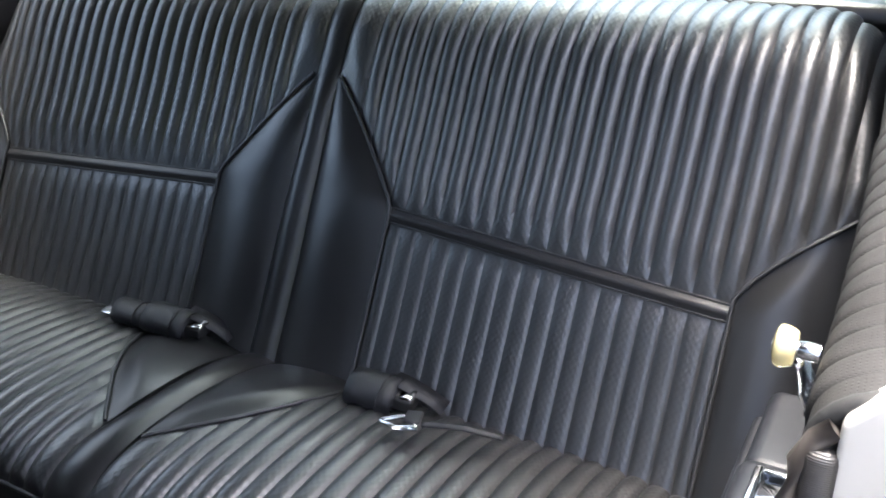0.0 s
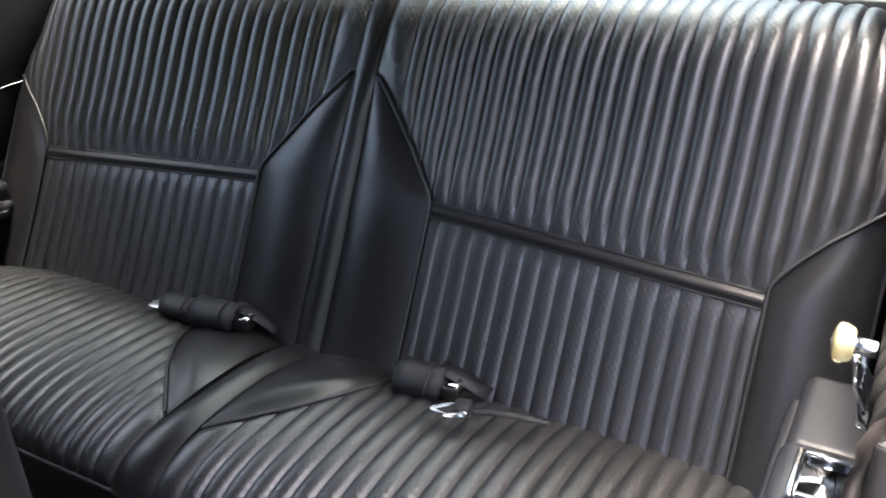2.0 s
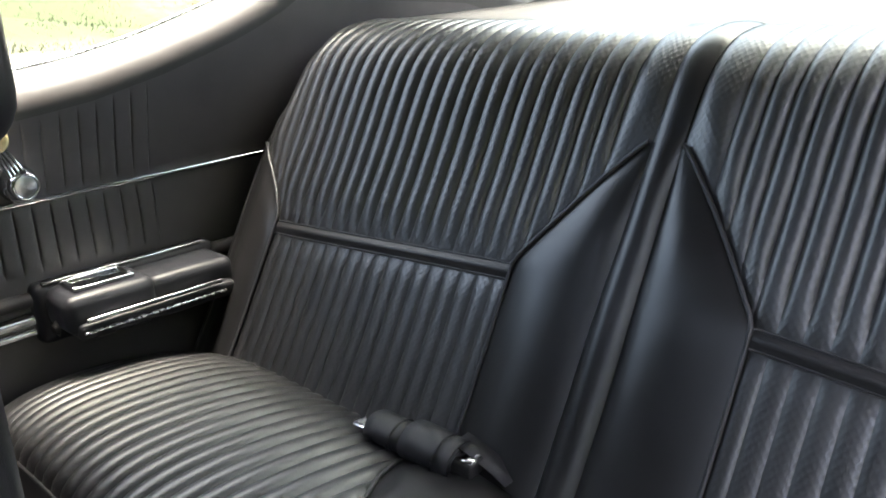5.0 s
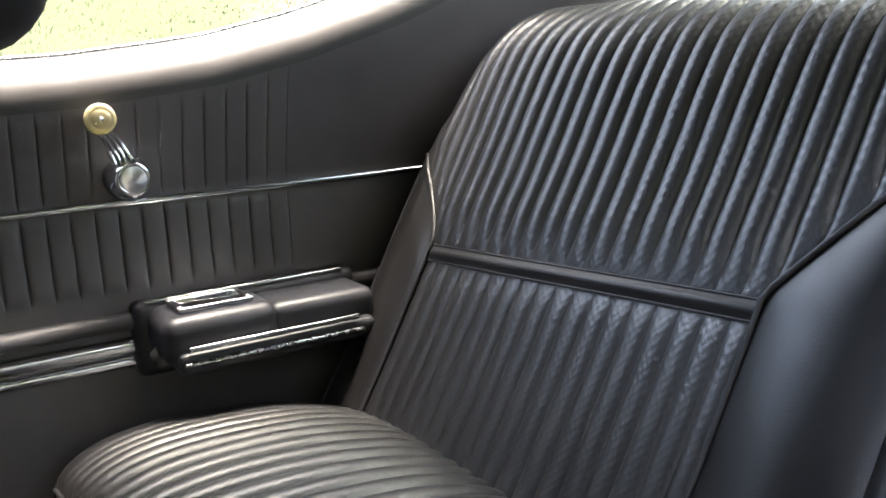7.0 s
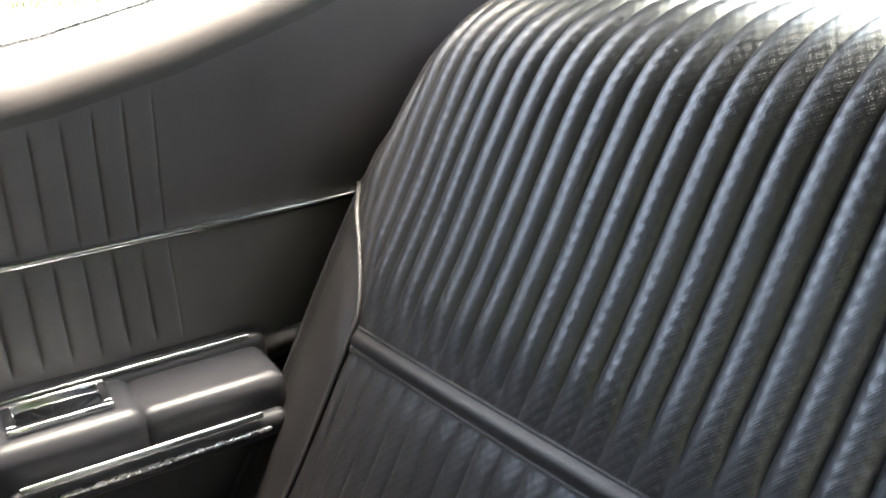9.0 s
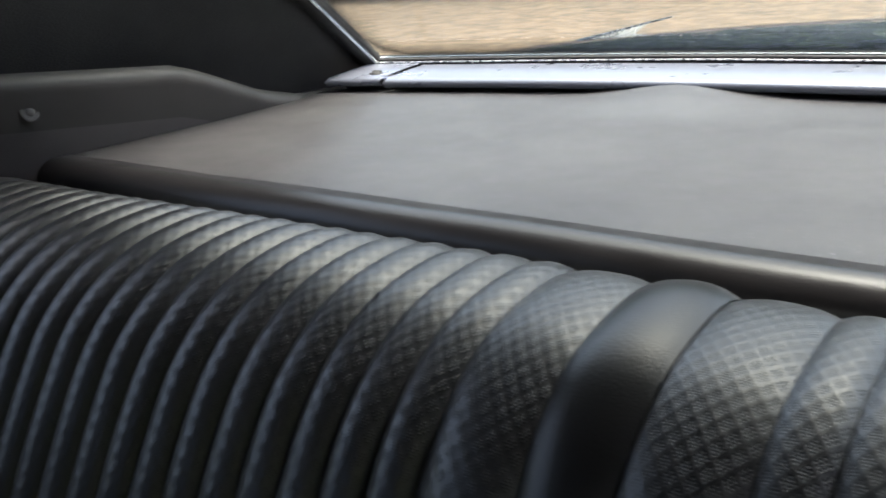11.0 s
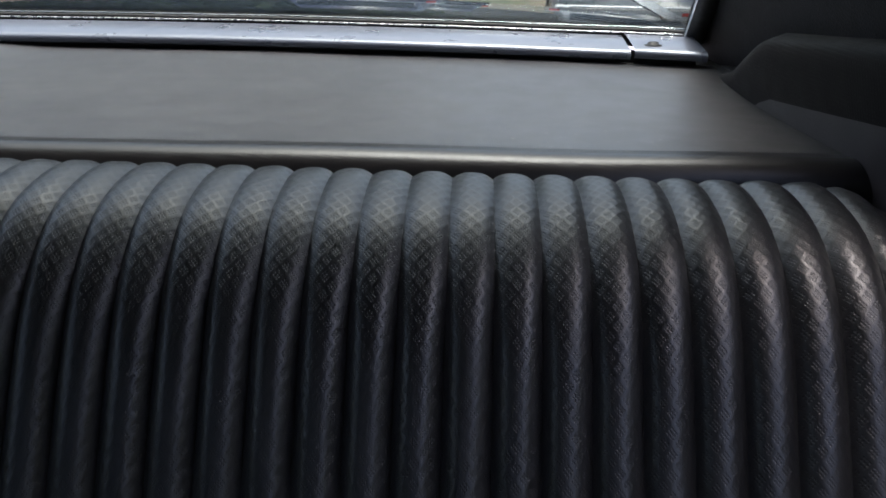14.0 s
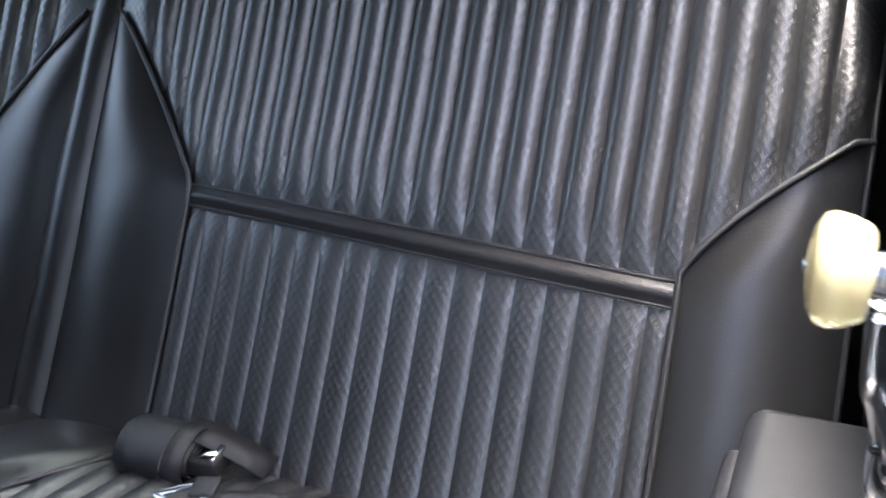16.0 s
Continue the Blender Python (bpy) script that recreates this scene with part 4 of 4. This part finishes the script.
# ---------------------------------------------------------------- seat belts on the cushion
def belt_roll(at, turn, lumps, clasp):
    """Webbing wound round its metal ends: lumps are (offset, length, radius) along the roll."""
    ob = thing("seat_belt", "black webbing seat belt wound into a roll on the rear cushion", "seat belt", "seat belts on the cushion", at=at)
    ob.rotation_euler = (0, radians(3), radians(turn))
    for off, length, r in lumps:
        rows = []
        for i in range(73):
            a = 2 * math.pi * 2.6 * i / 72 + 0.6
            rad = r * (1 - 0.60 * i / 72)
            flat = 0.86 + 0.06 * math.sin(a * 0.7)
            rows.append([Vector((off + length * q, rad * 1.18 * math.cos(a), r * 0.9 + rad * flat * math.sin(a) + 0.0006 * math.sin(5 * a + 3 * q))) for q in (-0.5, -0.3, 0.0, 0.3, 0.5)])
        roll = part("rolled_webbing", thicken(sheet(rows), 0.0015), M_WEB, ob)
        part("stitched_band", tube([Vector((off + length * 0.22, r * 1.21 * math.cos(a), r * 0.9 + r * 0.9 * math.sin(a))) for a in (2 * math.pi * k / 20 for k in range(21))], 0.0012, 6, caps=False), M_WEB, roll)
    end, r = lumps[-1][0] + lumps[-1][1] / 2, lumps[-1][2]
    part("buckle_case", block(end - 0.02, end + 0.022, -0.013, 0.013, r * 0.55, r * 1.25, 0.004, 3), M_RUBBER, ob, "black buckle case")
    part("buckle_end", block(end + 0.004, end + 0.020, -0.010, 0.011, r * 1.22, r * 1.32, 0.0015, 2), M_CHROME, ob, "small chrome buckle end")
    rows = [[Vector((end - 0.01 + 0.062 * t, y + 0.012 * t, r * 1.75 - 0.022 * t - 0.012 * t * t)) for y in (-0.004, 0.010, 0.024)] for t in (0, 0.25, 0.5, 0.75, 1.0)]
    part("loose_flap", thicken(sheet(rows), 0.0015), M_WEB, ob)
    if clasp:
        start = lumps[0][0] - lumps[0][1] / 2
        part("tongue", block(start - 0.030, start + 0.006, -0.010, 0.010, 0.012, 0.0150, 0.0012, 2), M_CHROME, ob, "chrome belt tongue")
        part("tongue_hook", tube([(start - 0.002, -0.010, 0.020), (start - 0.004, 0.0, 0.027), (start - 0.002, 0.010, 0.020)], 0.0022, 8), M_CHROME, ob)
    return ob


belt_roll((-0.150, -0.056, 0.407), 6, ((-0.046, 0.054, 0.0205), (0.018, 0.070, 0.0245)), True)
belt_roll((0.216, -0.064, 0.405), 6, ((0.0, 0.062, 0.0255),), False)

# ---------------------------------------------------------------- front seat and outside
front_seat = thing("front_seat", "black vinyl front seat with rounded head restraint; unseen tall backs added to block light", "car seat", at=(-0.40, -0.62, 0.1))
FS_M = Matrix.Translation(-Vector((-0.40, -0.62, 0.1)))


def fs(name, bm, material, label=""):
    bm.transform(FS_M)
    return part(name, bm, material, front_seat, label)


# Both backs are unseen; raised and placed to block low light from the windscreen.
fs("backrest", block(-0.69, 0.13, -0.68, -0.515, 0.20, 0.97, 0.05, 5), M_VINYL)
fs("backrest", block(0.14, 0.62, -1.02, -0.87, 0.20, 1.04, 0.05, 5), M_VINYL)
fs("head_restraint", block(-0.53, -0.22, -0.53, -0.368, 0.802, 1.02, 0.050, 6), M_VINYL)
# Unseen second restraint, added to block more of the front light.
fs("head_restraint", block(0.22, 0.54, -1.04, -0.91, 1.01, 1.19, 0.050, 6), M_VINYL)
fs("seat_pad", block(-0.68, 0.68, -1.45, -0.60, 0.16, 0.40, 0.05, 4), M_VINYL)
for x in (-0.47, -0.33):
    fs("restraint_post", tube([(x, -0.56, 0.76), (x, -0.48, 0.86)], 0.007, 8), M_CHROME)

GROUND = -0.15
m, nt, b = nodes_of("mixed_ground")
geo = nt.nodes.new("ShaderNodeTexCoord").outputs["Object"]
split = nt.nodes.new("ShaderNodeSeparateXYZ")
nt.links.new(geo, split.inputs[0])
big, mid, fine = value_noise(nt, 0.6, 5, geo), value_noise(nt, 4.0, 5, geo), value_noise(nt, 60.0, 4, geo)
grass = blend(nt, spread(nt, fine, 0, 1), (0.026, 0.036, 0.012), (0.044, 0.056, 0.019))
litter = blend(nt, spread(nt, mid, 0, 1), (0.05, 0.034, 0.022), (0.17, 0.115, 0.072))
drive = blend(nt, spread(nt, mid, 0, 1), (0.15, 0.15, 0.148), (0.23, 0.225, 0.215))


def mix2(fac, a, c):
    n = nt.nodes.new("ShaderNodeMix")
    n.data_type = "RGBA"
    nt.links.new(fac, n.inputs[0])
    nt.links.new(a, n.inputs[6])
    nt.links.new(c, n.inputs[7])
    return n.outputs[2]


edge = sums(nt, "ADD", split.outputs["Y"], sums(nt, "MULTIPLY", big, 2.0))
bank = sums(nt, "ADD", split.outputs["X"], sums(nt, "MULTIPLY", big, 3.0))
lawn = mix2(spread(nt, big, 0, 1, 0.42, 0.58), grass, litter)
behind = mix2(spread(nt, edge, 0, 1, 11.9, 12.2), drive, lawn)
# Unseen grass beyond the open door, added to cut light bounced off the drive.
added_verge = sums(nt, "SUBTRACT", split.outputs["X"], sums(nt, "MULTIPLY", sums(nt, "MAXIMUM", sums(nt, "SUBTRACT", split.outputs["Y"], 3.0), 0.0), 0.8))
behind = mix2(spread(nt, sums(nt, "ADD", added_verge, mid), 0, 1, 3.4, 3.7), behind, grass)
left = sums(nt, "ADD", split.outputs["X"], sums(nt, "MULTIPLY", mid, 0.5))
sand = blend(nt, spread(nt, mid, 0, 1), (0.085, 0.070, 0.052), (0.125, 0.104, 0.080))
side_lawn = mix2(spread(nt, bank, 1, 0, -12.6, -11.4), sand, grass)
final = mix2(spread(nt, left, 1, 0, -2.6, -2.2), behind, mix2(spread(nt, split.outputs["Y"], 0, 1, 6.0, 9.0), side_lawn, litter))
nt.links.new(final, b.inputs["Base Color"])
b.inputs["Roughness"].default_value = 0.95
relief(nt, b, fine, 0.004)
M_GROUND = m


def ground_z(x, y):
    """Flat by the cars, with a grassy bank to one side; an unseen bank ahead is added to cut front light."""
    rise = 6.5 * ramp(12.5, 27.0, -x) * (1 - ramp(6.0, 14.0, y))
    return GROUND - 0.23 * ramp(3.0, 9.0, y) + max(rise, 6.0 * ramp(9.0, 24.0, -y)) + (0.05 * noise.noise((x * 0.7, y * 0.7, 0)) if x < -13 else 0.0)


rows = []
for i in range(81):
    r = 0.5 * 1.115 ** i - 0.5
    rows.append([Vector((r * math.cos(a), r * math.sin(a), ground_z(r * math.cos(a), r * math.sin(a)))) for a in (2 * math.pi * k / 96 for k in range(96))])
bm = sheet(rows, wrap=True)
tagged(part("ground", bm, M_GROUND, smooth=False), "grey drive with leaf litter, bare sand and a grassy bank", "ground", kind="structure")

# grass blades on the near lawn
rng = random.Random(4)
verts, faces = [], []
for k in range(26000):
    x, y = -13.3 - 9.0 * rng.random() ** 1.3, rng.uniform(-2.5, 11.0)
    if k % 9 == 0:
        clump = (x, y, rng.uniform(0.5, 1.6))
    x, y = clump[0] + rng.gauss(0, 0.16), clump[1] + rng.gauss(0, 0.16)
    a, h, w = rng.uniform(0, math.pi), rng.uniform(0.04, 0.09) * clump[2], rng.uniform(0.006, 0.016)
    lean, n = rng.uniform(-0.08, 0.08), len(verts)
    base = ground_z(x, y) - 0.02
    dx, dy = math.cos(a) * w, math.sin(a) * w
    verts += [(x - dx, y - dy, base), (x + dx, y + dy, base), (x + lean, y + lean * 0.6, base + h)]
    faces.append((n, n + 1, n + 2))
me = bpy.data.meshes.new("grass")
me.from_pydata(verts, [], faces)
M_GRASS, nt, b = nodes_of("grass_blades")
info = nt.nodes.new("ShaderNodeNewGeometry").outputs["Random Per Island"]
nt.links.new(blend(nt, info, (0.028, 0.039, 0.014), (0.047, 0.058, 0.022)), b.inputs["Base Color"])
b.inputs["Roughness"].default_value = 0.7
me.materials.append(M_GRASS)
tagged(new("grass", me), "rough sunlit grass with pale stalks on the bank", "grass", kind="stuff")


def tree(x, y, height, girth, seed):
    r = random.Random(seed)
    ob = thing("tree", "tall tree with a grey-brown trunk and loose leafy crown", "tree", "trees behind the drive", at=(x, y, ground_z(x, y)))
    line = smooth_line([(0, 0, -0.1), (0.05, 0.02, height * 0.3), (-0.08, 0.1, height * 0.6), (0.1, 0.0, height * 0.9)], 6)
    part("trunk", tube(line, [girth * (1.25 - 1.05 * i / (len(line) - 1)) for i in range(len(line))], 10), M_BARK, ob)
    tips = []
    for k in range(9):
        base = line[6 + k]
        a = k * 2.4 + r.random()
        tip = base + Vector((math.cos(a), math.sin(a), 0.55)) * height * r.uniform(0.16, 0.28)
        part("limb", tube([base, base.lerp(tip, 0.5) + Vector((0, 0, 0.1)), tip], [girth * 0.4, girth * 0.25, girth * 0.08], 6), M_BARK, ob)
        tips += [tip, base.lerp(tip, 0.6)]
    vs, fs_ = [], []
    for c in tips:
        for _ in range(170):
            p = c + Vector((r.gauss(0, 1), r.gauss(0, 1), r.gauss(0, 0.7))) * height * 0.075
            u = Vector((r.gauss(0, 1), r.gauss(0, 1), r.gauss(0, 1))).normalized() * 0.10
            v = u.orthogonal().normalized() * 0.045
            n = len(vs)
            vs += [p - u, p + v, p + u, p - v]
            fs_.append((n, n + 1, n + 2, n + 3))
    me = bpy.data.meshes.new("crown")
    me.from_pydata(vs, [], fs_)
    me.materials.append(M_LEAF)
    crown = new("crown", me)
    crown.parent = ob
    return ob


M_BARK = surface("bark", (0.06, 0.045, 0.035), (0.17, 0.14, 0.115), (0.85, 0.95), patch=5, grain=40, grain_depth=0.02)
M_LEAF, nt, b = nodes_of("leaves")
info = nt.nodes.new("ShaderNodeNewGeometry").outputs["Random Per Island"]
nt.links.new(blend(nt, info, (0.03, 0.06, 0.015), (0.09, 0.13, 0.04)), b.inputs["Base Color"])
b.inputs["Roughness"].default_value = 0.6
for x, y, h, g, sd in ((-15.0, 14.0, 9, 0.2, 2), (-21.0, 21.0, 10, 0.22, 3), (-13.0, 28.0, 10, 0.24, 4), (16.0, 27.0, 9, 0.2, 5), (11.0, 22.0, 10, 0.22, 7)):
    tree(x, y, h, g, sd)


def woods(label, x0, x1, y0, y1, low, high, clumps, leaves, size, leaf, seed):
    """A ragged wall of leaf clumps along one side of the place, added out of view to cut low light."""
    rng = random.Random(seed)
    verts, faces = [], []
    for k in range(clumps):
        y = rng.uniform(y0, y1)
        top = high * (1 + 0.22 * noise.noise((y * 0.35, 0, 4)) + 0.12 * noise.noise((y * 1.3, 0, 9)))
        x, z = rng.uniform(x0, x1), low + (top - low) * rng.random() ** 0.85
        x += 1.2 * noise.noise((y * 0.5, z * 0.4, 1))
        wide = size * rng.uniform(0.6, 1.4)
        for _ in range(leaves):
            p = Vector((x + rng.gauss(0, wide), y + rng.gauss(0, wide), max(low, z + rng.gauss(0, wide * 0.7)) + GROUND))
            u = Vector((rng.gauss(0, 1), rng.gauss(0, 1), rng.gauss(0, 1))).normalized() * leaf * rng.uniform(0.7, 1.3)
            v = u.orthogonal().normalized() * leaf * rng.uniform(0.35, 0.65)
            n = len(verts)
            verts += [p - u, p + v, p + u, p - v]
            faces.append((n, n + 1, n + 2, n + 3))
    me = bpy.data.meshes.new("woods")
    me.from_pydata(verts, [], faces)
    me.materials.append(M_LEAF)
    return tagged(new("woods", me), label, "woods", kind="stuff")


# Added above the rear view; darkens the reflections on pleats and shelf.
woods("dark leafy woods added out of view behind the parked cars to cut low rear light", -26.0, -2.0, 22.0, 28.0, 0.3, 9.5, 760, 60, 0.9, 0.27, 13)
# Unseen wall on the open-door side; holds back low side light.
woods("unseen leafy woods added beside the drive to cut low side light", 7.8, 11.5, -16.0, 8.0, 0.1, 5.9, 600, 64, 0.7, 0.18, 12)


def off_roader(at, turn, width, low, paint, label, plate):
    """A parked car seen from behind: its tail is at y = 0 and it reaches towards +y."""
    ob = thing("parked_car", label, "car", "parked cars behind", at=at)
    ob.rotation_euler = (0, 0, radians(turn))
    h = width / 2
    secs = [(0.00, 0.93, low + 0.10, 0.95), (0.05, 0.99, low, 1.02), (0.5, 1.0, low - 0.02, 1.04), (3.4, 1.0, low, 1.00), (4.3, 0.97, low + 0.02, 0.88), (4.55, 0.85, low + 0.12, 0.72)]
    rows = []
    for y, w, z0, z1 in secs:
        rows.append([Vector((h * w * a, y, z0 + (z1 - z0) * b_)) for a, b_ in ((-0.86, 0), (-0.98, 0.12), (-1, 0.45), (-0.97, 0.85), (-0.90, 1), (0.90, 1), (0.97, 0.85), (1, 0.45), (0.98, 0.12), (0.86, 0))])
    bm = sheet(rows, wrap=True)
    bm.verts.ensure_lookup_table()
    bm.faces.new(bm.verts[0:10])
    part("body", bm, paint, ob)
    rows = []
    for y, w, z in ((0.06, 0.90, 1.00), (0.22, 0.84, 1.42), (0.36, 0.80, 1.58), (2.2, 0.80, 1.60), (2.6, 0.78, 1.54), (3.3, 0.86, 1.02)):
        rows.append([Vector((-h * w, y, 0.98)), Vector((-h * w * 0.97, y, (0.98 + z) / 2)), Vector((-h * w * 0.9, y, z)), Vector((h * w * 0.9, y, z)), Vector((h * w * 0.97, y, (0.98 + z) / 2)), Vector((h * w, y, 0.98))])
    bm = sheet(rows)
    bm.verts.ensure_lookup_table()
    bm.faces.new(bm.verts[0:6])
    part("cabin", bm, paint, ob)
    part("rear_window", sheet([[Vector((x * h * 0.72, 0.07 + 0.05 * t, 1.06 + 0.36 * t)) for x in (-1, -0.5, 0, 0.5, 1)] for t in (0, 0.5, 1)]), M_DARKGLASS, ob)
    part("bumper", block(-h * 0.98, h * 0.98, -0.10, 0.10, low - 0.02, low + 0.24, 0.05, 3), paint, ob)
    part("bumper_trim", block(-h * 0.80, h * 0.80, -0.115, -0.06, low + 0.19, low + 0.235, 0.012, 2), M_BRUSHED if paint is M_SILVER else M_RUBBER, ob)
    for side in (-1, 1):
        part("rear_lamp", block(side * h * 0.93 - 0.07, side * h * 0.93 + 0.05, -0.02, 0.06, 0.78, 1.0, 0.02, 2), M_LAMP, ob, "red rear lamp")
        part("reflector", block(side * h * 0.66 - 0.09, side * h * 0.66 + 0.09, -0.108, -0.09, low + 0.14, low + 0.175, 0.005, 1), M_LAMP, ob, "red reflector")
        m = Matrix.Translation((side * h * 0.5, -0.02, low + 0.0)) @ pose(0, 0, 0, 90, 0, 0)
        part("exhaust_tip", lathe([(0.03, -0.10), (0.035, 0.05), (0.045, 0.07), (0.038, 0.072), (0.03, 0.0)], m, 14), M_CHROME, ob)
        for y in (0.85, 3.6):
            tyre = part("wheel", lathe([(0.20, -0.10), (0.30, -0.11), (0.345, -0.09), (0.355, 0.0), (0.345, 0.09), (0.30, 0.11), (0.20, 0.10)],
                        Matrix.Translation((side * (h - 0.12), y, 0.355)) @ pose(0, 0, 0, 0, 90, 0), 28), M_RUBBER, ob, "black tyre")
            part("rim", lathe([(0.205, -0.06), (0.19, 0.02), (0.06, 0.04), (0.01, 0.05)], Matrix.Translation((side * (h - 0.04), y, 0.355)) @ pose(0, 0, 0, 0, 90 * side, 0), 20), M_BRUSHED, tyre)
    if plate:
        p = part("number_plate", block(-0.155, 0.155, -0.128, -0.112, low + 0.15, low + 0.30, 0.006, 2), M_PLATE, ob, "pale number plate with plain dark bars")
        for k in range(6):
            part("plate_bar", block(-0.115 + 0.040 * k, -0.090 + 0.040 * k, -0.1305, -0.127, low + 0.20, low + 0.255, 0.0), M_BAR, p)
    return ob


M_BLUE = surface("dark_blue_paint", (0.006, 0.014, 0.045), (0.010, 0.020, 0.062), (0.35, 0.45), patch=2, coat=0.15)
M_SILVER = surface("grey_silver_paint", (0.30, 0.31, 0.33), (0.36, 0.37, 0.39), (0.25, 0.35), metal=0.3, patch=2, coat=0.6)
M_WHITE = surface("white_paint", (0.66, 0.66, 0.64), (0.74, 0.74, 0.72), (0.25, 0.35), patch=2, coat=0.6)
M_DARKGLASS = surface("dark_car_glass", (0.01, 0.012, 0.014), (0.02, 0.022, 0.025), (0.04, 0.08), patch=2)
M_LAMP = surface("red_lamp_plastic", (0.35, 0.015, 0.012), (0.45, 0.03, 0.02), (0.1, 0.2), patch=10, coat=0.6)
M_PLATE = surface("number_plate_metal", (0.62, 0.70, 0.70), (0.70, 0.76, 0.75), (0.3, 0.4), patch=20)
M_BAR = surface("plate_bars", (0.03, 0.05, 0.04), (0.05, 0.08, 0.06), (0.4, 0.5), patch=20)
off_roader((-0.97, 10.4, GROUND - 0.23), 0, 1.92, 0.20, M_BLUE, "dark blue car parked on the drive, seen from behind", True)
off_roader((2.15, 10.0, GROUND - 0.23), -3, 1.80, 0.18, M_SILVER, "grey silver car parked on the drive, seen from behind", False)
off_roader((5.2, 13.8, GROUND - 0.23), -38, 1.80, 0.30, M_WHITE, "white car parked at an angle further back", False)
off_roader((-0.2, 16.5, GROUND - 0.23), 8, 1.80, 0.30, M_BLUE, "dark car parked further back behind the others", False)

# the loose belt buckle on the cushion
ob = thing("belt_buckle", "open chrome seat belt buckle with short black strap on the cushion", "belt buckle", at=(0.290, -0.124, 0.4500))
m = pose(0, 0, 0, 2, -3, 14)
corners = [Vector((-0.024, -0.002, 0)), Vector((-0.002, -0.0125, 0.0006)), Vector((0.023, -0.0100, 0.0012)), Vector((0.003, 0.0085, 0.001))]
outer = []
for i, c in enumerate(corners):
    back_c, next_c = corners[i - 1], corners[(i + 1) % 4]
    outer += [c.lerp(back_c, 0.16), c.lerp(back_c, 0.04).lerp(next_c, 0.04), c.lerp(next_c, 0.16)]
bm = tube([m @ p for p in outer + outer[:2]], 0.0029, 8, 0.8, caps=False)
tube([m @ (corners[1] + Vector((-0.002, -0.001, 0))), m @ (corners[2] + Vector((0.001, -0.002, 0)))], 0.0042, 8, 0.5, bm=bm)
part("frame", bm, M_CHROME, ob, "slanted chrome buckle frame")
bm = block(0.005, 0.025, -0.006, 0.015, 0.001, 0.0055, 0.002)
bm.transform(m)
part("strap_end", bm, M_WEB, ob, "grey webbing end folded round the frame")
rows = []
for i in range(19):
    t = i / 18
    c = Vector((0.026 + 0.085 * t, 0.004 + 0.030 * t, 0.002 + 0.003 * math.sin(4 * t) - 0.006 * t))
    rows.append([c + Vector((0.002, -0.005, 0)), c + Vector((0, 0, 0.0022)), c + Vector((-0.002, 0.006, 0))])
part("strap", thicken(sheet(rows), 0.0014), M_WEB, ob)
